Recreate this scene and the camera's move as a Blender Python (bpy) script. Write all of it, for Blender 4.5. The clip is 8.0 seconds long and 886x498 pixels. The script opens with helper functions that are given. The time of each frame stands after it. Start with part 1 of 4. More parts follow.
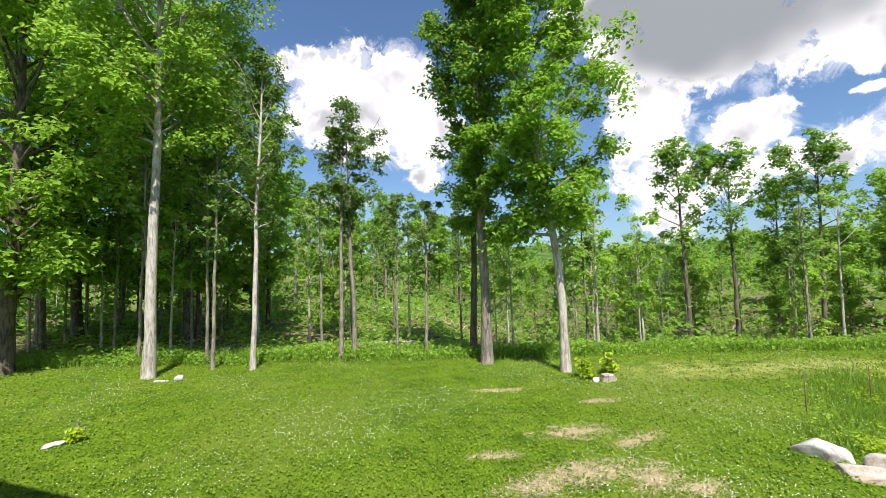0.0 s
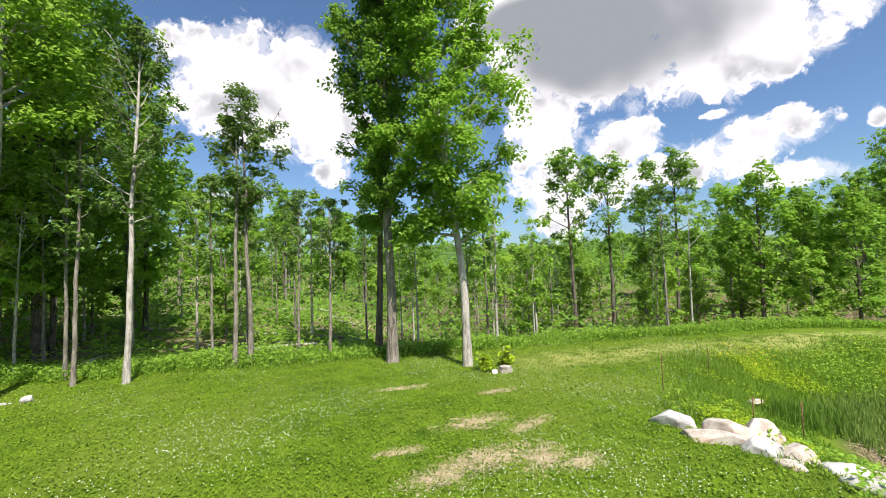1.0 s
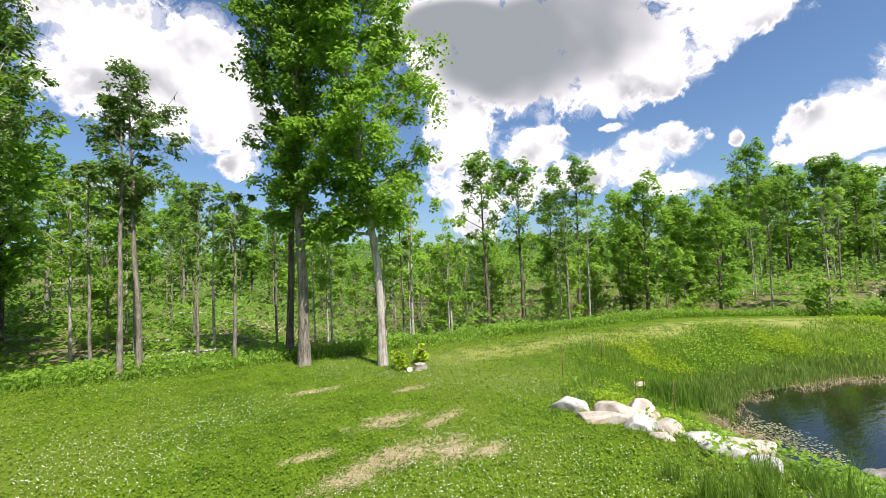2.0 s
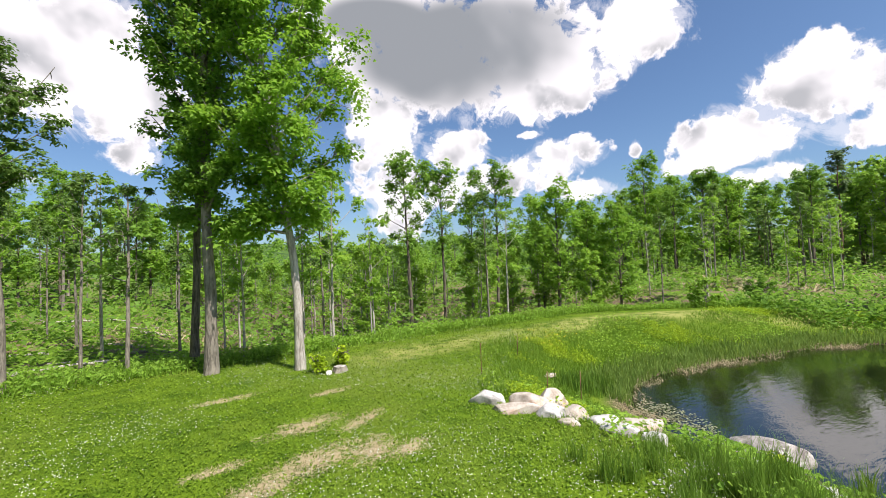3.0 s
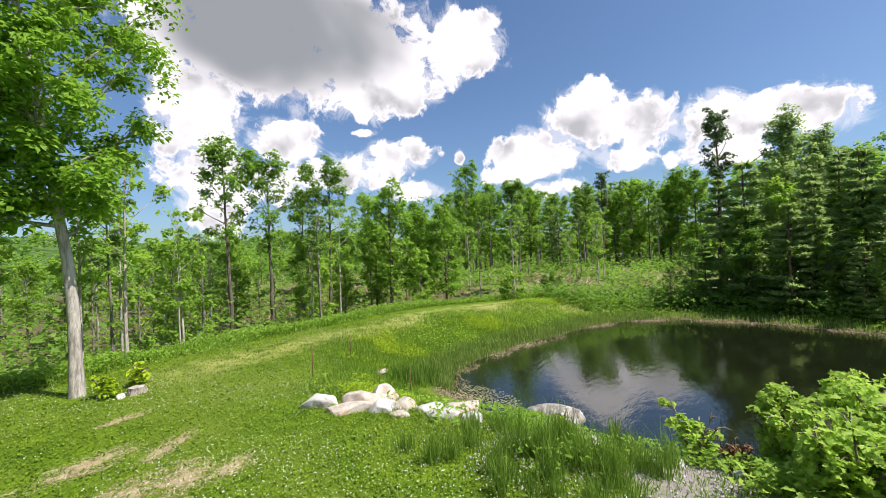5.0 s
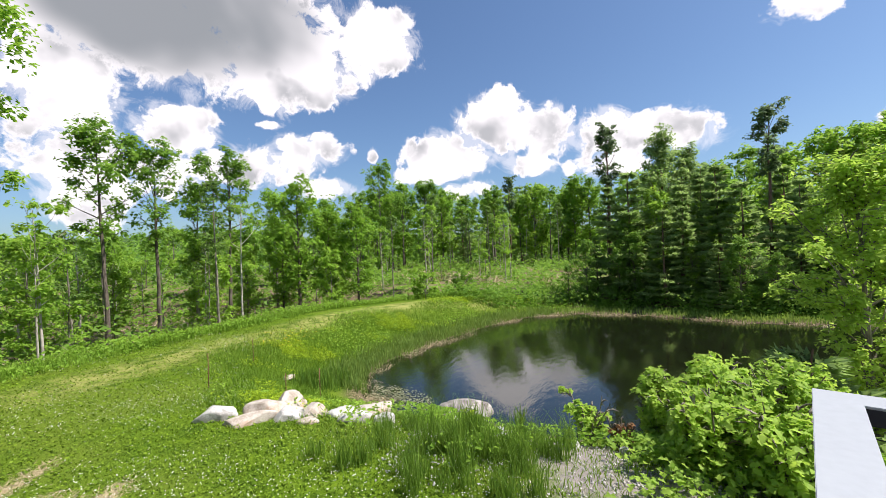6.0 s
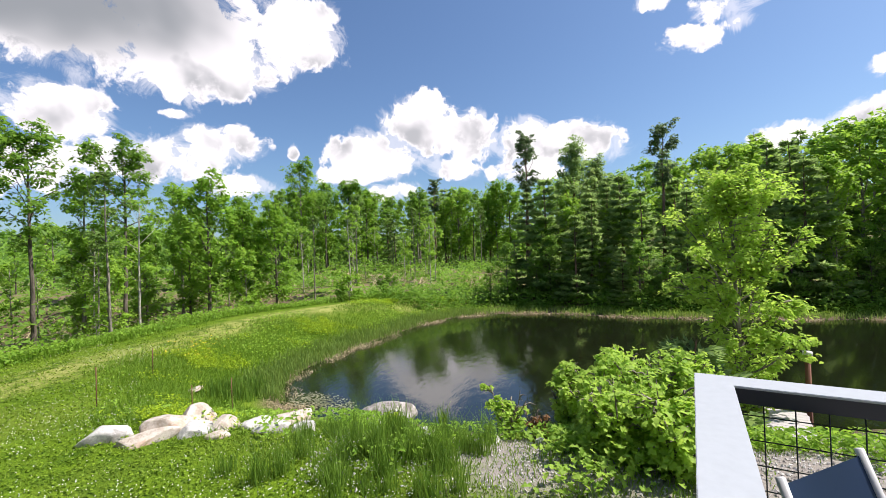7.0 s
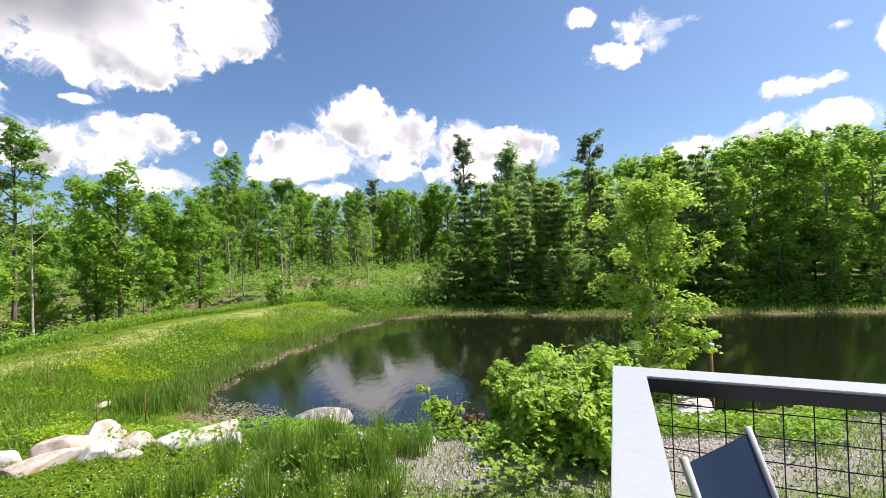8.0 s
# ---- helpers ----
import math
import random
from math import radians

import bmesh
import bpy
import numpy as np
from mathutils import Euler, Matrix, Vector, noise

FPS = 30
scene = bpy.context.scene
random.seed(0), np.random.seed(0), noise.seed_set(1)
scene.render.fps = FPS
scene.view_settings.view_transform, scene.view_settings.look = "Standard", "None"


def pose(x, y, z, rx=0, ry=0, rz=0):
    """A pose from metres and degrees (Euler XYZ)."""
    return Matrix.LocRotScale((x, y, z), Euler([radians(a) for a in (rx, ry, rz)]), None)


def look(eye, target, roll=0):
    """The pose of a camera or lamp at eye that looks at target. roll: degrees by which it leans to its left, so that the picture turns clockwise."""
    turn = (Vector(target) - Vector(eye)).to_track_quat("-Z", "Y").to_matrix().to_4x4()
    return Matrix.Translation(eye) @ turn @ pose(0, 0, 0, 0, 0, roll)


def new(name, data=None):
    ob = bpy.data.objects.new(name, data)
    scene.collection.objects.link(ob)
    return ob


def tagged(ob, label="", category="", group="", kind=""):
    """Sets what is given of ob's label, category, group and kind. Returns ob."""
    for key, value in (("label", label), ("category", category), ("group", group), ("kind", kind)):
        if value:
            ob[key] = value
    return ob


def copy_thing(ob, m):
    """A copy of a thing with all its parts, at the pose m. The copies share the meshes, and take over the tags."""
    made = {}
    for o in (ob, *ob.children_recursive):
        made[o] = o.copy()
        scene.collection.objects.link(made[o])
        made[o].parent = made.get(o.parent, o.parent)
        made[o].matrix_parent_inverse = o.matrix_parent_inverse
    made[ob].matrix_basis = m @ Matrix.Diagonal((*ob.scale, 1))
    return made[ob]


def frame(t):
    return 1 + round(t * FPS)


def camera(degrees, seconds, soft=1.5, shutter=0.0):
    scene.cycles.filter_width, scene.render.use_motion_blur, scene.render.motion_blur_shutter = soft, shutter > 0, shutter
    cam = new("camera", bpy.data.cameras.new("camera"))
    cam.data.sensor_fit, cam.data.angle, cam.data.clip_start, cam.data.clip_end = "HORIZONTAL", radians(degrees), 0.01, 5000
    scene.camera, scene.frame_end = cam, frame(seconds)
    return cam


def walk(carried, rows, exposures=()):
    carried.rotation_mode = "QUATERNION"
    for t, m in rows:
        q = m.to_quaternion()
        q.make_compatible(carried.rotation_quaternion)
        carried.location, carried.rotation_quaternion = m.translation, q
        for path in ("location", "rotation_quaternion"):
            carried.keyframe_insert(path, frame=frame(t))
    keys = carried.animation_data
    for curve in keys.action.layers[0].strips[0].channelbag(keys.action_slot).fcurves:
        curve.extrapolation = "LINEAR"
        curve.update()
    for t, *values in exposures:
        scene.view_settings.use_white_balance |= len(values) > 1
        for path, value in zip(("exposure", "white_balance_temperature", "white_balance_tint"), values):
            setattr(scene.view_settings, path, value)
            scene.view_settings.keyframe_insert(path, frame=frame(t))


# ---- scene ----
cam = camera(93.4, 8.0, 0.6)
walk(cam, [
    (0.0, pose(0.078, -0.039, 3.811, 93.67, 1.55, 0.93)),
    (0.5, pose(0.081, -0.092, 3.809, 93.47, 1.88, -5.33)),
    (1.0, pose(0.063, -0.135, 3.827, 93.10, 1.93, -11.92)),
    (1.5, pose(0.087, -0.176, 3.832, 92.77, 2.03, -17.64)),
    (3.0, pose(0.156, -0.246, 3.787, 92.24, 2.50, -33.49)),
    (3.5, pose(0.163, -0.251, 3.785, 91.94, 2.50, -38.33)),
    (4.0, pose(0.130, -0.261, 3.800, 91.55, 2.54, -43.56)),
    (4.5, pose(0.100, -0.280, 3.819, 91.27, 2.63, -49.58)),
    (5.0, pose(0.083, -0.309, 3.833, 90.93, 2.64, -56.09)),
    (6.5, pose(0.107, -0.294, 3.814, 90.25, 2.44, -73.27)),
    (7.0, pose(0.104, -0.305, 3.812, 90.19, 2.29, -78.22)),
    (7.5, pose(0.113, -0.319, 3.810, 90.05, 2.24, -82.85)),
    (8.0, pose(0.113, -0.326, 3.805, 90.10, 2.09, -86.66)),
], exposures=[(0.0, 0.70, 6500, 14), (1.5, 0.64, 6500, 15), (3.5, 0.52, 6500, 16), (6.5, 0.55, 6500, 16), (8.0, 0.64, 6500, 17)])

# ---- light: a high summer sun, blue sky, drifting cumulus ----
SUN_AZ, SUN_EL = 166.0, 56.0          # degrees clockwise from +y, and above the horizon
sun_way = Vector((math.sin(radians(SUN_AZ)) * math.cos(radians(SUN_EL)), math.cos(radians(SUN_AZ)) * math.cos(radians(SUN_EL)), math.sin(radians(SUN_EL))))
sun = new("sun", bpy.data.lights.new("sun", "SUN"))
sun.data.energy, sun.data.angle, sun.data.color = 5.4, radians(0.6), (1.0, 0.95, 0.86)
sun.matrix_world = look(sun_way * 60, (0, 0, 0))


class Nodes:
    """Short hand for building a node tree."""

    def __init__(self, tree):
        self.tree = tree
        tree.nodes.clear()

    def add(self, kind, **settings):
        node = self.tree.nodes.new(kind)
        for key, value in settings.items():
            setattr(node, key, value)
        return node

    def put(self, value, socket):
        if hasattr(value, "is_linked"):
            self.tree.links.new(value, socket)
        elif value is not None:
            socket.default_value = value

    def math(self, op, a, b=None, c=None, clamp=False):
        node = self.add("ShaderNodeMath", operation=op, use_clamp=clamp)
        for i, v in enumerate((a, b, c)):
            self.put(v, node.inputs[i])
        return node.outputs[0]

    def noise(self, vector, scale, detail=4.0, rough=0.55, distortion=0.0):
        node = self.add("ShaderNodeTexNoise")
        self.put(vector, node.inputs["Vector"])
        node.inputs["Scale"].default_value, node.inputs["Detail"].default_value = scale, detail
        node.inputs["Roughness"].default_value, node.inputs["Distortion"].default_value = rough, distortion
        return node.outputs["Fac"]

    def span(self, value, lo, hi, to_lo=0.0, to_hi=1.0, smooth=True):
        node = self.add("ShaderNodeMapRange", interpolation_type="SMOOTHSTEP" if smooth else "LINEAR")
        for i, v in enumerate((value, lo, hi, to_lo, to_hi)):
            self.put(v, node.inputs[i])
        return node.outputs[0]

    def mix(self, factor, a, b):
        node = self.add("ShaderNodeMix", data_type="RGBA")
        self.put(factor, node.inputs[0])
        for v, i in ((a, 6), (b, 7)):
            self.put((*v, 1.0) if isinstance(v, tuple) and len(v) == 3 else v, node.inputs[i])
        return node.outputs[2]


# cumulus banks: azimuth, elevation, half width, half height, all in degrees
CLOUDS = ((-12, 23.0, 10.6, 6.4), (-18, 25.9, 5.1, 3.2), (-7, 25.9, 5.5, 4.0), (-2, 18.9, 3.9, 4.3), (-3, 13.4, 3.5, 1.9), (26, 10.3, 5.6, 2.7),
          (-16, 9.6, 6.5, 1.8), (-48, 19.9, 1.5, 2.0), (-41, 18.4, 2.8, 1.7), (38, 26.8, 18.3, 7.6), (26, 30.8, 11.1, 3.5), (48, 22.8, 8.3, 4.6),
          (60, 26.8, 6.1, 4.4), (26, 18.0, 5.2, 5.6), (28, 10.0, 4.5, 6.0), (-5, 20.1, 7.5, 5.6), (-3, 13.8, 2.6, 2.2), (36, 15.5, 5.4, 3.1),
          (51, 13.8, 5.9, 2.5), (45, 11.7, 8.4, 3.0), (34, 9.9, 5.4, 3.0), (52, 8.9, 5.9, 1.9), (46, 16.6, 2.3, 0.7), (59, 13.2, 1.0, 1.4),
          (76, 16.5, 5.8, 4.2), (70, 13.0, 6.6, 3.6), (66, 10.4, 4.5, 1.9), (83, 15.1, 3.7, 3.6), (80, 11.0, 4.5, 2.0), (90, 14.1, 4.3, 3.3),
          (95, 13.7, 5.6, 2.8), (100, 13.0, 3.0, 2.5), (71, 8.1, 4.0, 1.8), (100, 12.5, 3.7, 2.5), (90, 10.3, 6.4, 2.0), (73, 8.5, 3.9, 1.5),
          (119, 10.3, 2.7, 1.7), (116, 9.7, 3.8, 1.2), (111, 22.2, 3.4, 1.6), (114, 22.9, 2.7, 1.2), (109, 22.8, 3.3, 1.5), (113, 24.8, 3.8, 2.0),
          (116, 24.5, 4.1, 1.0), (106, 27.2, 2.8, 1.4), (127, 15.4, 3.6, 1.5), (130, 15.3, 2.5, 1.1), (130, 11.2, 4.1, 2.3), (125, 11.4, 3.8, 2.0),
          (119, 10.5, 6.1, 1.8), (134, 18.1, 0.9, 2.1), (131, 19.9, 1.2, 0.6), (-70, 20, 14, 8), (175, 20, 20, 8), (-100, 25, 22, 10),
          (-150, 22, 20, 9), (150, 14, 9, 3))
world = bpy.data.worlds.new("sky")
scene.world = world
world.use_nodes = True
n = Nodes(world.node_tree)
way = n.add("ShaderNodeTexCoord").outputs["Generated"]
sky = n.add("ShaderNodeTexSky", sky_type="NISHITA", sun_disc=False, sun_elevation=radians(SUN_EL), sun_rotation=radians(SUN_AZ), air_density=1.0, dust_density=1.3, ozone_density=1.6)
parts_of = n.add("ShaderNodeSeparateXYZ")
n.put(way, parts_of.inputs[0])
az = n.math("MULTIPLY", n.math("ARCTAN2", parts_of.outputs[0], parts_of.outputs[1]), 57.2958)
el = n.math("MULTIPLY", n.math("ARCSINE", parts_of.outputs[2]), 57.2958)
bank = None
for c_az, c_el, half_w, half_h in CLOUDS:
    u = n.math("DIVIDE", n.math("SUBTRACT", az, c_az), half_w)
    v = n.math("DIVIDE", n.math("SUBTRACT", el, c_el), half_h)
    d = n.math("SUBTRACT", min(1.0, 0.1 + 0.22 * half_h), n.math("ADD", n.math("MULTIPLY", u, u), n.math("MULTIPLY", v, v)))
    bank = d if bank is None else n.math("SMOOTH_MAX", bank, d, 0.22)
bank = n.math("MAXIMUM", bank, -1.6)
billow = n.noise(way, 8.0, 3.0, 0.55, 0.2)
puff = n.noise(way, 19.0, 12.0, 0.62, 0.25)
depth = n.math("ADD", n.math("ADD", n.math("MULTIPLY", n.math("MINIMUM", bank, 0.75), 0.95), n.math("MULTIPLY", n.math("SUBTRACT", billow, 0.5), 1.6)), n.math("MULTIPLY", n.math("SUBTRACT", puff, 0.51), 2.9))
cover = n.span(depth, -0.12, 0.22)
# thin torn shreds round the banks
shred = n.math("MULTIPLY", n.span(n.math("ADD", n.math("MULTIPLY", bank, 0.25), n.noise(way, 14.0, 10.0, 0.70, 0.8)), 0.44, 0.66), 0.5)
cover = n.math("MAXIMUM", cover, shred)
# soft grey bases, a slate core in the high bank, sunlit tops white
above = n.add("ShaderNodeVectorMath", operation="ADD")
n.put(way, above.inputs[0])
above.inputs[1].default_value = (0.010, -0.02, 0.06)
base = n.span(n.math("SUBTRACT", n.noise(above.outputs[0], 10.0, 3.0, 0.45, 0.2), n.noise(way, 10.0, 3.0, 0.45, 0.2)), -0.12, 0.24)
core_u = n.math("DIVIDE", n.math("SUBTRACT", az, 33.0), 19.0)
core_v = n.math("DIVIDE", n.math("SUBTRACT", el, 29.0), 8.0)
core = n.math("SUBTRACT", 1.0, n.math("ADD", n.math("MULTIPLY", core_u, core_u), n.math("MULTIPLY", core_v, core_v)))
core = n.math("MULTIPLY", n.span(n.math("ADD", core, n.math("MULTIPLY", n.math("SUBTRACT", n.noise(way, 4.5, 3.0, 0.45, 0.2), 0.5), 1.8)), -0.7, 0.6), n.span(bank, 0.0, 0.55))
grey = n.math("MAXIMUM", n.math("MULTIPLY", n.math("MULTIPLY", base, 0.72), n.span(depth, 0.0, 0.6)), n.math("MULTIPLY", core, 0.94))
cloud_colour = n.mix(grey, (9.0, 8.85, 8.9), (2.3, 2.55, 2.75))
tone = n.add("ShaderNodeMix", data_type="RGBA", blend_type="MULTIPLY")
tone.inputs[0].default_value = 1.0
n.put(sky.outputs[0], tone.inputs[6])
tone.inputs[7].default_value = (0.76, 0.94, 1.07, 1.0)
colour = n.mix(cover, tone.outputs[2], cloud_colour)
back = n.add("ShaderNodeBackground")
n.put(colour, back.inputs[0])
back.inputs[1].default_value = 0.09
n.put(back.outputs[0], n.add("ShaderNodeOutputWorld").inputs[0])


# ---- materials ----
def material(name):
    m = bpy.data.materials.new(name)
    m.use_nodes = True
    return m, Nodes(m.node_tree)


def finish(m, nodes, colour, rough=0.8, bump=None, strength=0.3, distance=0.02, metal=0.0, spec=0.4):
    out, bsdf = nodes.add("ShaderNodeOutputMaterial"), nodes.add("ShaderNodeBsdfPrincipled")
    nodes.put((*colour, 1.0) if isinstance(colour, tuple) else colour, bsdf.inputs["Base Color"])
    nodes.put(rough, bsdf.inputs["Roughness"])
    nodes.put(metal, bsdf.inputs["Metallic"])
    nodes.put(spec, bsdf.inputs["Specular IOR Level"])
    if bump is not None:
        b = nodes.add("ShaderNodeBump")
        b.inputs["Strength"].default_value, b.inputs["Distance"].default_value = strength, distance
        nodes.put(bump, b.inputs["Height"])
        nodes.put(b.outputs[0], bsdf.inputs["Normal"])
    nodes.put(bsdf.outputs[0], out.inputs[0])
    return m


def place(nodes):
    return nodes.add("ShaderNodeNewGeometry").outputs["Position"]


def own(nodes):
    return nodes.add("ShaderNodeTexCoord").outputs["Object"]


def leafy(name, dark, light, glow=0.4, rough=0.55):
    """Leaves, blades and needles: thin, partly lit from behind, each a little different."""
    m, k = material(name)
    island = k.add("ShaderNodeNewGeometry").outputs["Random Per Island"]
    tree = k.add("ShaderNodeObjectInfo").outputs["Random"]
    big = k.noise(place(k), 0.9, 2.0)
    f = k.math("ADD", k.math("MULTIPLY", island, 0.5), k.math("MULTIPLY", k.math("ADD", big, tree), 0.3), clamp=True)
    colour = k.mix(f, dark, light)
    out, bsdf, thin, mixer = k.add("ShaderNodeOutputMaterial"), k.add("ShaderNodeBsdfPrincipled"), k.add("ShaderNodeBsdfTranslucent"), k.add("ShaderNodeMixShader")
    k.put(colour, bsdf.inputs["Base Color"])
    bsdf.inputs["Roughness"].default_value, bsdf.inputs["Specular IOR Level"].default_value = rough, 0.18
    k.put(k.mix(0.5, colour, (light[0] * 1.3, light[1] * 1.25, light[2])), thin.inputs[0])
    mixer.inputs[0].default_value = glow
    k.put(bsdf.outputs[0], mixer.inputs[1])
    k.put(thin.outputs[0], mixer.inputs[2])
    k.put(mixer.outputs[0], out.inputs[0])
    return m


def bark(name, dark, light, scale=6.0):
    m, k = material(name)
    at = own(k)
    stretch = k.add("ShaderNodeMapping")
    k.put(at, stretch.inputs[0])
    stretch.inputs["Scale"].default_value = (3.0, 3.0, 0.6)
    furrow = k.noise(stretch.outputs[0], scale, 6.0, 0.65, 0.4)
    blotch = k.noise(at, 1.3, 4.0, 0.6)
    colour = k.mix(k.span(k.math("ADD", k.math("MULTIPLY", furrow, 0.6), k.math("MULTIPLY", blotch, 0.4)), 0.36, 0.62), dark, light)
    return finish(m, k, colour, 0.9, furrow, 0.8, 0.03, spec=0.2)


LEAF_MAPLE = leafy("maple leaves", (0.075, 0.185, 0.02), (0.28, 0.475, 0.055), 0.5)
LEAF_DARK = leafy("shaded leaves", (0.075, 0.175, 0.026), (0.25, 0.43, 0.062), 0.5)
LEAF_ASH = leafy("ash leaves", (0.07, 0.145, 0.035), (0.19, 0.31, 0.065), 0.4)
LEAF_FRESH = leafy("fresh leaves", (0.105, 0.235, 0.028), (0.34, 0.53, 0.07), 0.52)
LEAF_YELLOW = leafy("yellow-green leaves", (0.2, 0.33, 0.018), (0.45, 0.58, 0.035), 0.42)
LEAF_SHRUB = leafy("sunlit shrub leaves", (0.15, 0.29, 0.035), (0.46, 0.64, 0.11), 0.5)
NEEDLE = leafy("pine needles", (0.115, 0.21, 0.075), (0.32, 0.45, 0.155), 0.6)
NEEDLE_BLUE = leafy("old pine needles", (0.07, 0.125, 0.06), (0.18, 0.26, 0.12), 0.5)
BLADE = leafy("lawn blades", (0.036, 0.085, 0.008), (0.20, 0.30, 0.028), 0.36)
BLADE_TALL = leafy("tall grass blades", (0.06, 0.14, 0.012), (0.2, 0.33, 0.035), 0.42)
RUSH = leafy("rush stems", (0.05, 0.12, 0.016), (0.19, 0.32, 0.045), 0.4)
REED = leafy("reed blades", (0.085, 0.165, 0.03), (0.28, 0.39, 0.09), 0.4)
STRAW = leafy("dead straw", (0.28, 0.22, 0.12), (0.52, 0.44, 0.28), 0.2)
BARK_PALE = bark("pale bark", (0.20, 0.18, 0.15), (0.52, 0.485, 0.43))
BARK_GREY = bark("grey bark", (0.09, 0.08, 0.065), (0.30, 0.27, 0.22))
BARK_DARK = bark("dark bark", (0.045, 0.038, 0.03), (0.17, 0.145, 0.115))
BARK_PINE = bark("reddish pine bark", (0.06, 0.04, 0.03), (0.22, 0.14, 0.10))

# pond outline, metres
POND = np.array(((9.0, 5.2), (9.6, 6.2), (10.8, 7.0), (13.2, 7.3), (15.5, 7.0), (18.5, 6.1), (21.2, 5.4), (23.6, 3.6), (24.6, 1.5), (24.4, -1.6),
                 (22.6, -5.6), (22.0, -13.0), (21.8, -20.0), (19.0, -26.0), (13.0, -27.0), (9.0, -20.0), (8.9, -12.0), (9.8, -7.5), (9.2, -5.0),
                 (8.8, -2.5), (8.8, -0.3), (8.7, 1.2), (8.9, 2.3), (9.0, 3.8)))


# trodden patches in the lawn: x, y, half length, half width, turn in radians
PATCHES = ((2.10, 7.05, 0.60, 0.28, 0.2), (2.95, 6.70, 0.55, 0.17, 0.5), (1.75, 5.60, 0.85, 0.34, 0.35), (1.05, 5.25, 0.55, 0.24, 0.1), (2.55, 5.50, 0.50, 0.32, 0.9), (3.05, 5.20, 0.40, 0.20, 0.3),
           (0.70, 6.20, 0.35, 0.14, 0.1), (1.10, 9.60, 0.60, 0.16, 0.1), (3.10, 8.70, 0.50, 0.14, 0.2))


def smooth(a, b, x):
    t = np.clip((x - a) / (b - a), 0, 1)
    return t * t * (3 - 2 * t)


def wavy(x, y, size, seed=0.0):
    """A cheap rolling pattern between -1 and 1."""
    x, y = x / size + seed, y / size - seed * 1.7
    return (np.sin(x + 1.3 * np.sin(y * 0.9 + seed)) + np.sin(y * 1.1 + 1.7 * np.sin(x * 0.8)) + np.sin((x + y) * 1.9 + seed) * 0.6) / 2.6


def shore(x, y):
    """Metres from the water's edge, negative in the pond."""
    x, y = np.asarray(x, float), np.asarray(y, float)
    best, inside = np.full(x.shape, 1e9), np.zeros(x.shape, bool)
    for (ax, ay), (bx, by) in zip(POND, np.roll(POND, -1, 0)):
        ex, ey = bx - ax, by - ay
        t = np.clip(((x - ax) * ex + (y - ay) * ey) / (ex * ex + ey * ey), 0, 1)
        best = np.minimum(best, np.hypot(x - ax - t * ex, y - ay - t * ey))
        if ey:
            inside ^= ((ay > y) != (by > y)) & (x < ax + (y - ay) * ex / ey)
    return np.where(inside, -best, best) + 0.14 * wavy(x, y, 0.55, 2.0)


def edge(x):
    """Where the mown ground ends and the woods begin, y for each x."""
    return 13.3 - 0.055 * np.clip(x - 14.0, 0, 30) ** 2


def land(x, y):
    """Height of the ground."""
    x, y = np.asarray(x, float), np.asarray(y, float)
    d, r, e = shore(x, y), np.hypot(x, y), y - edge(x)
    east = smooth(21.0, 27.0, x) * (1 - smooth(3.0, 9.0, y)) + smooth(9.0, 12.0, x) * smooth(-4.0, -9.0, y) * (x < 26)
    east = np.clip(east, 0, 1)
    top = 1.15 * (1 - east) + east * (0.4 + 0.035 * np.clip(d, 0, 80))
    bank = smooth(-0.3, 3.7, d)
    h = np.where(d > 0, top * bank + 0.03, np.maximum(d * 0.4, -1.6))
    drop = 2.1 * smooth(0.0, 9.0, e) * smooth(-3.0, 6.0, x) * (1 - smooth(23.0, 31.0, x))
    rise = 0.055 * np.clip(r - 26, 0, 60) * smooth(2.0, -14.0, x) * smooth(6.0, 16.0, y)
    rise = rise + 0.10 * np.clip(d - 6, 0, 70) * smooth(-3.0, -16.0, y) * smooth(14.0, 24.0, x)
    rough = np.clip(e / 4, 0, 1) * 0.12 * wavy(x, y, 1.7, 5.0) + np.clip((d - 1) / 3, 0, 1) * 0.03 * wavy(x, y, 2.6, 1.0)
    far = smooth(140.0, 620.0, r) * (26 + 11 * np.sin(np.arctan2(x, y) * 3.0 + 0.4) + 6 * np.sin(np.arctan2(x, y) * 11.0))
    return h - np.where(d > 0, drop, 0) + rise + rough + far


# ---- building helpers ----
def mesh_of(name, verts, faces, mat, flat=True):
    me = bpy.data.meshes.new(name)
    me.from_pydata(np.asarray(verts).tolist(), [], faces.tolist() if hasattr(faces, "tolist") else faces)
    me.materials.append(mat)
    if not flat:
        me.polygons.foreach_set("use_smooth", np.ones(len(me.polygons), bool))
    me.update()
    return me


def part(name, data, mat, parent, label=""):
    """Links a mesh, or a bmesh, as one object under a thing."""
    if isinstance(data, bmesh.types.BMesh):
        me = bpy.data.meshes.new(name)
        data.to_mesh(me)
        data.free()
        me.materials.append(mat)
        data = me
    ob = new(name, data)
    ob.parent = parent
    return tagged(ob, label) if label else ob


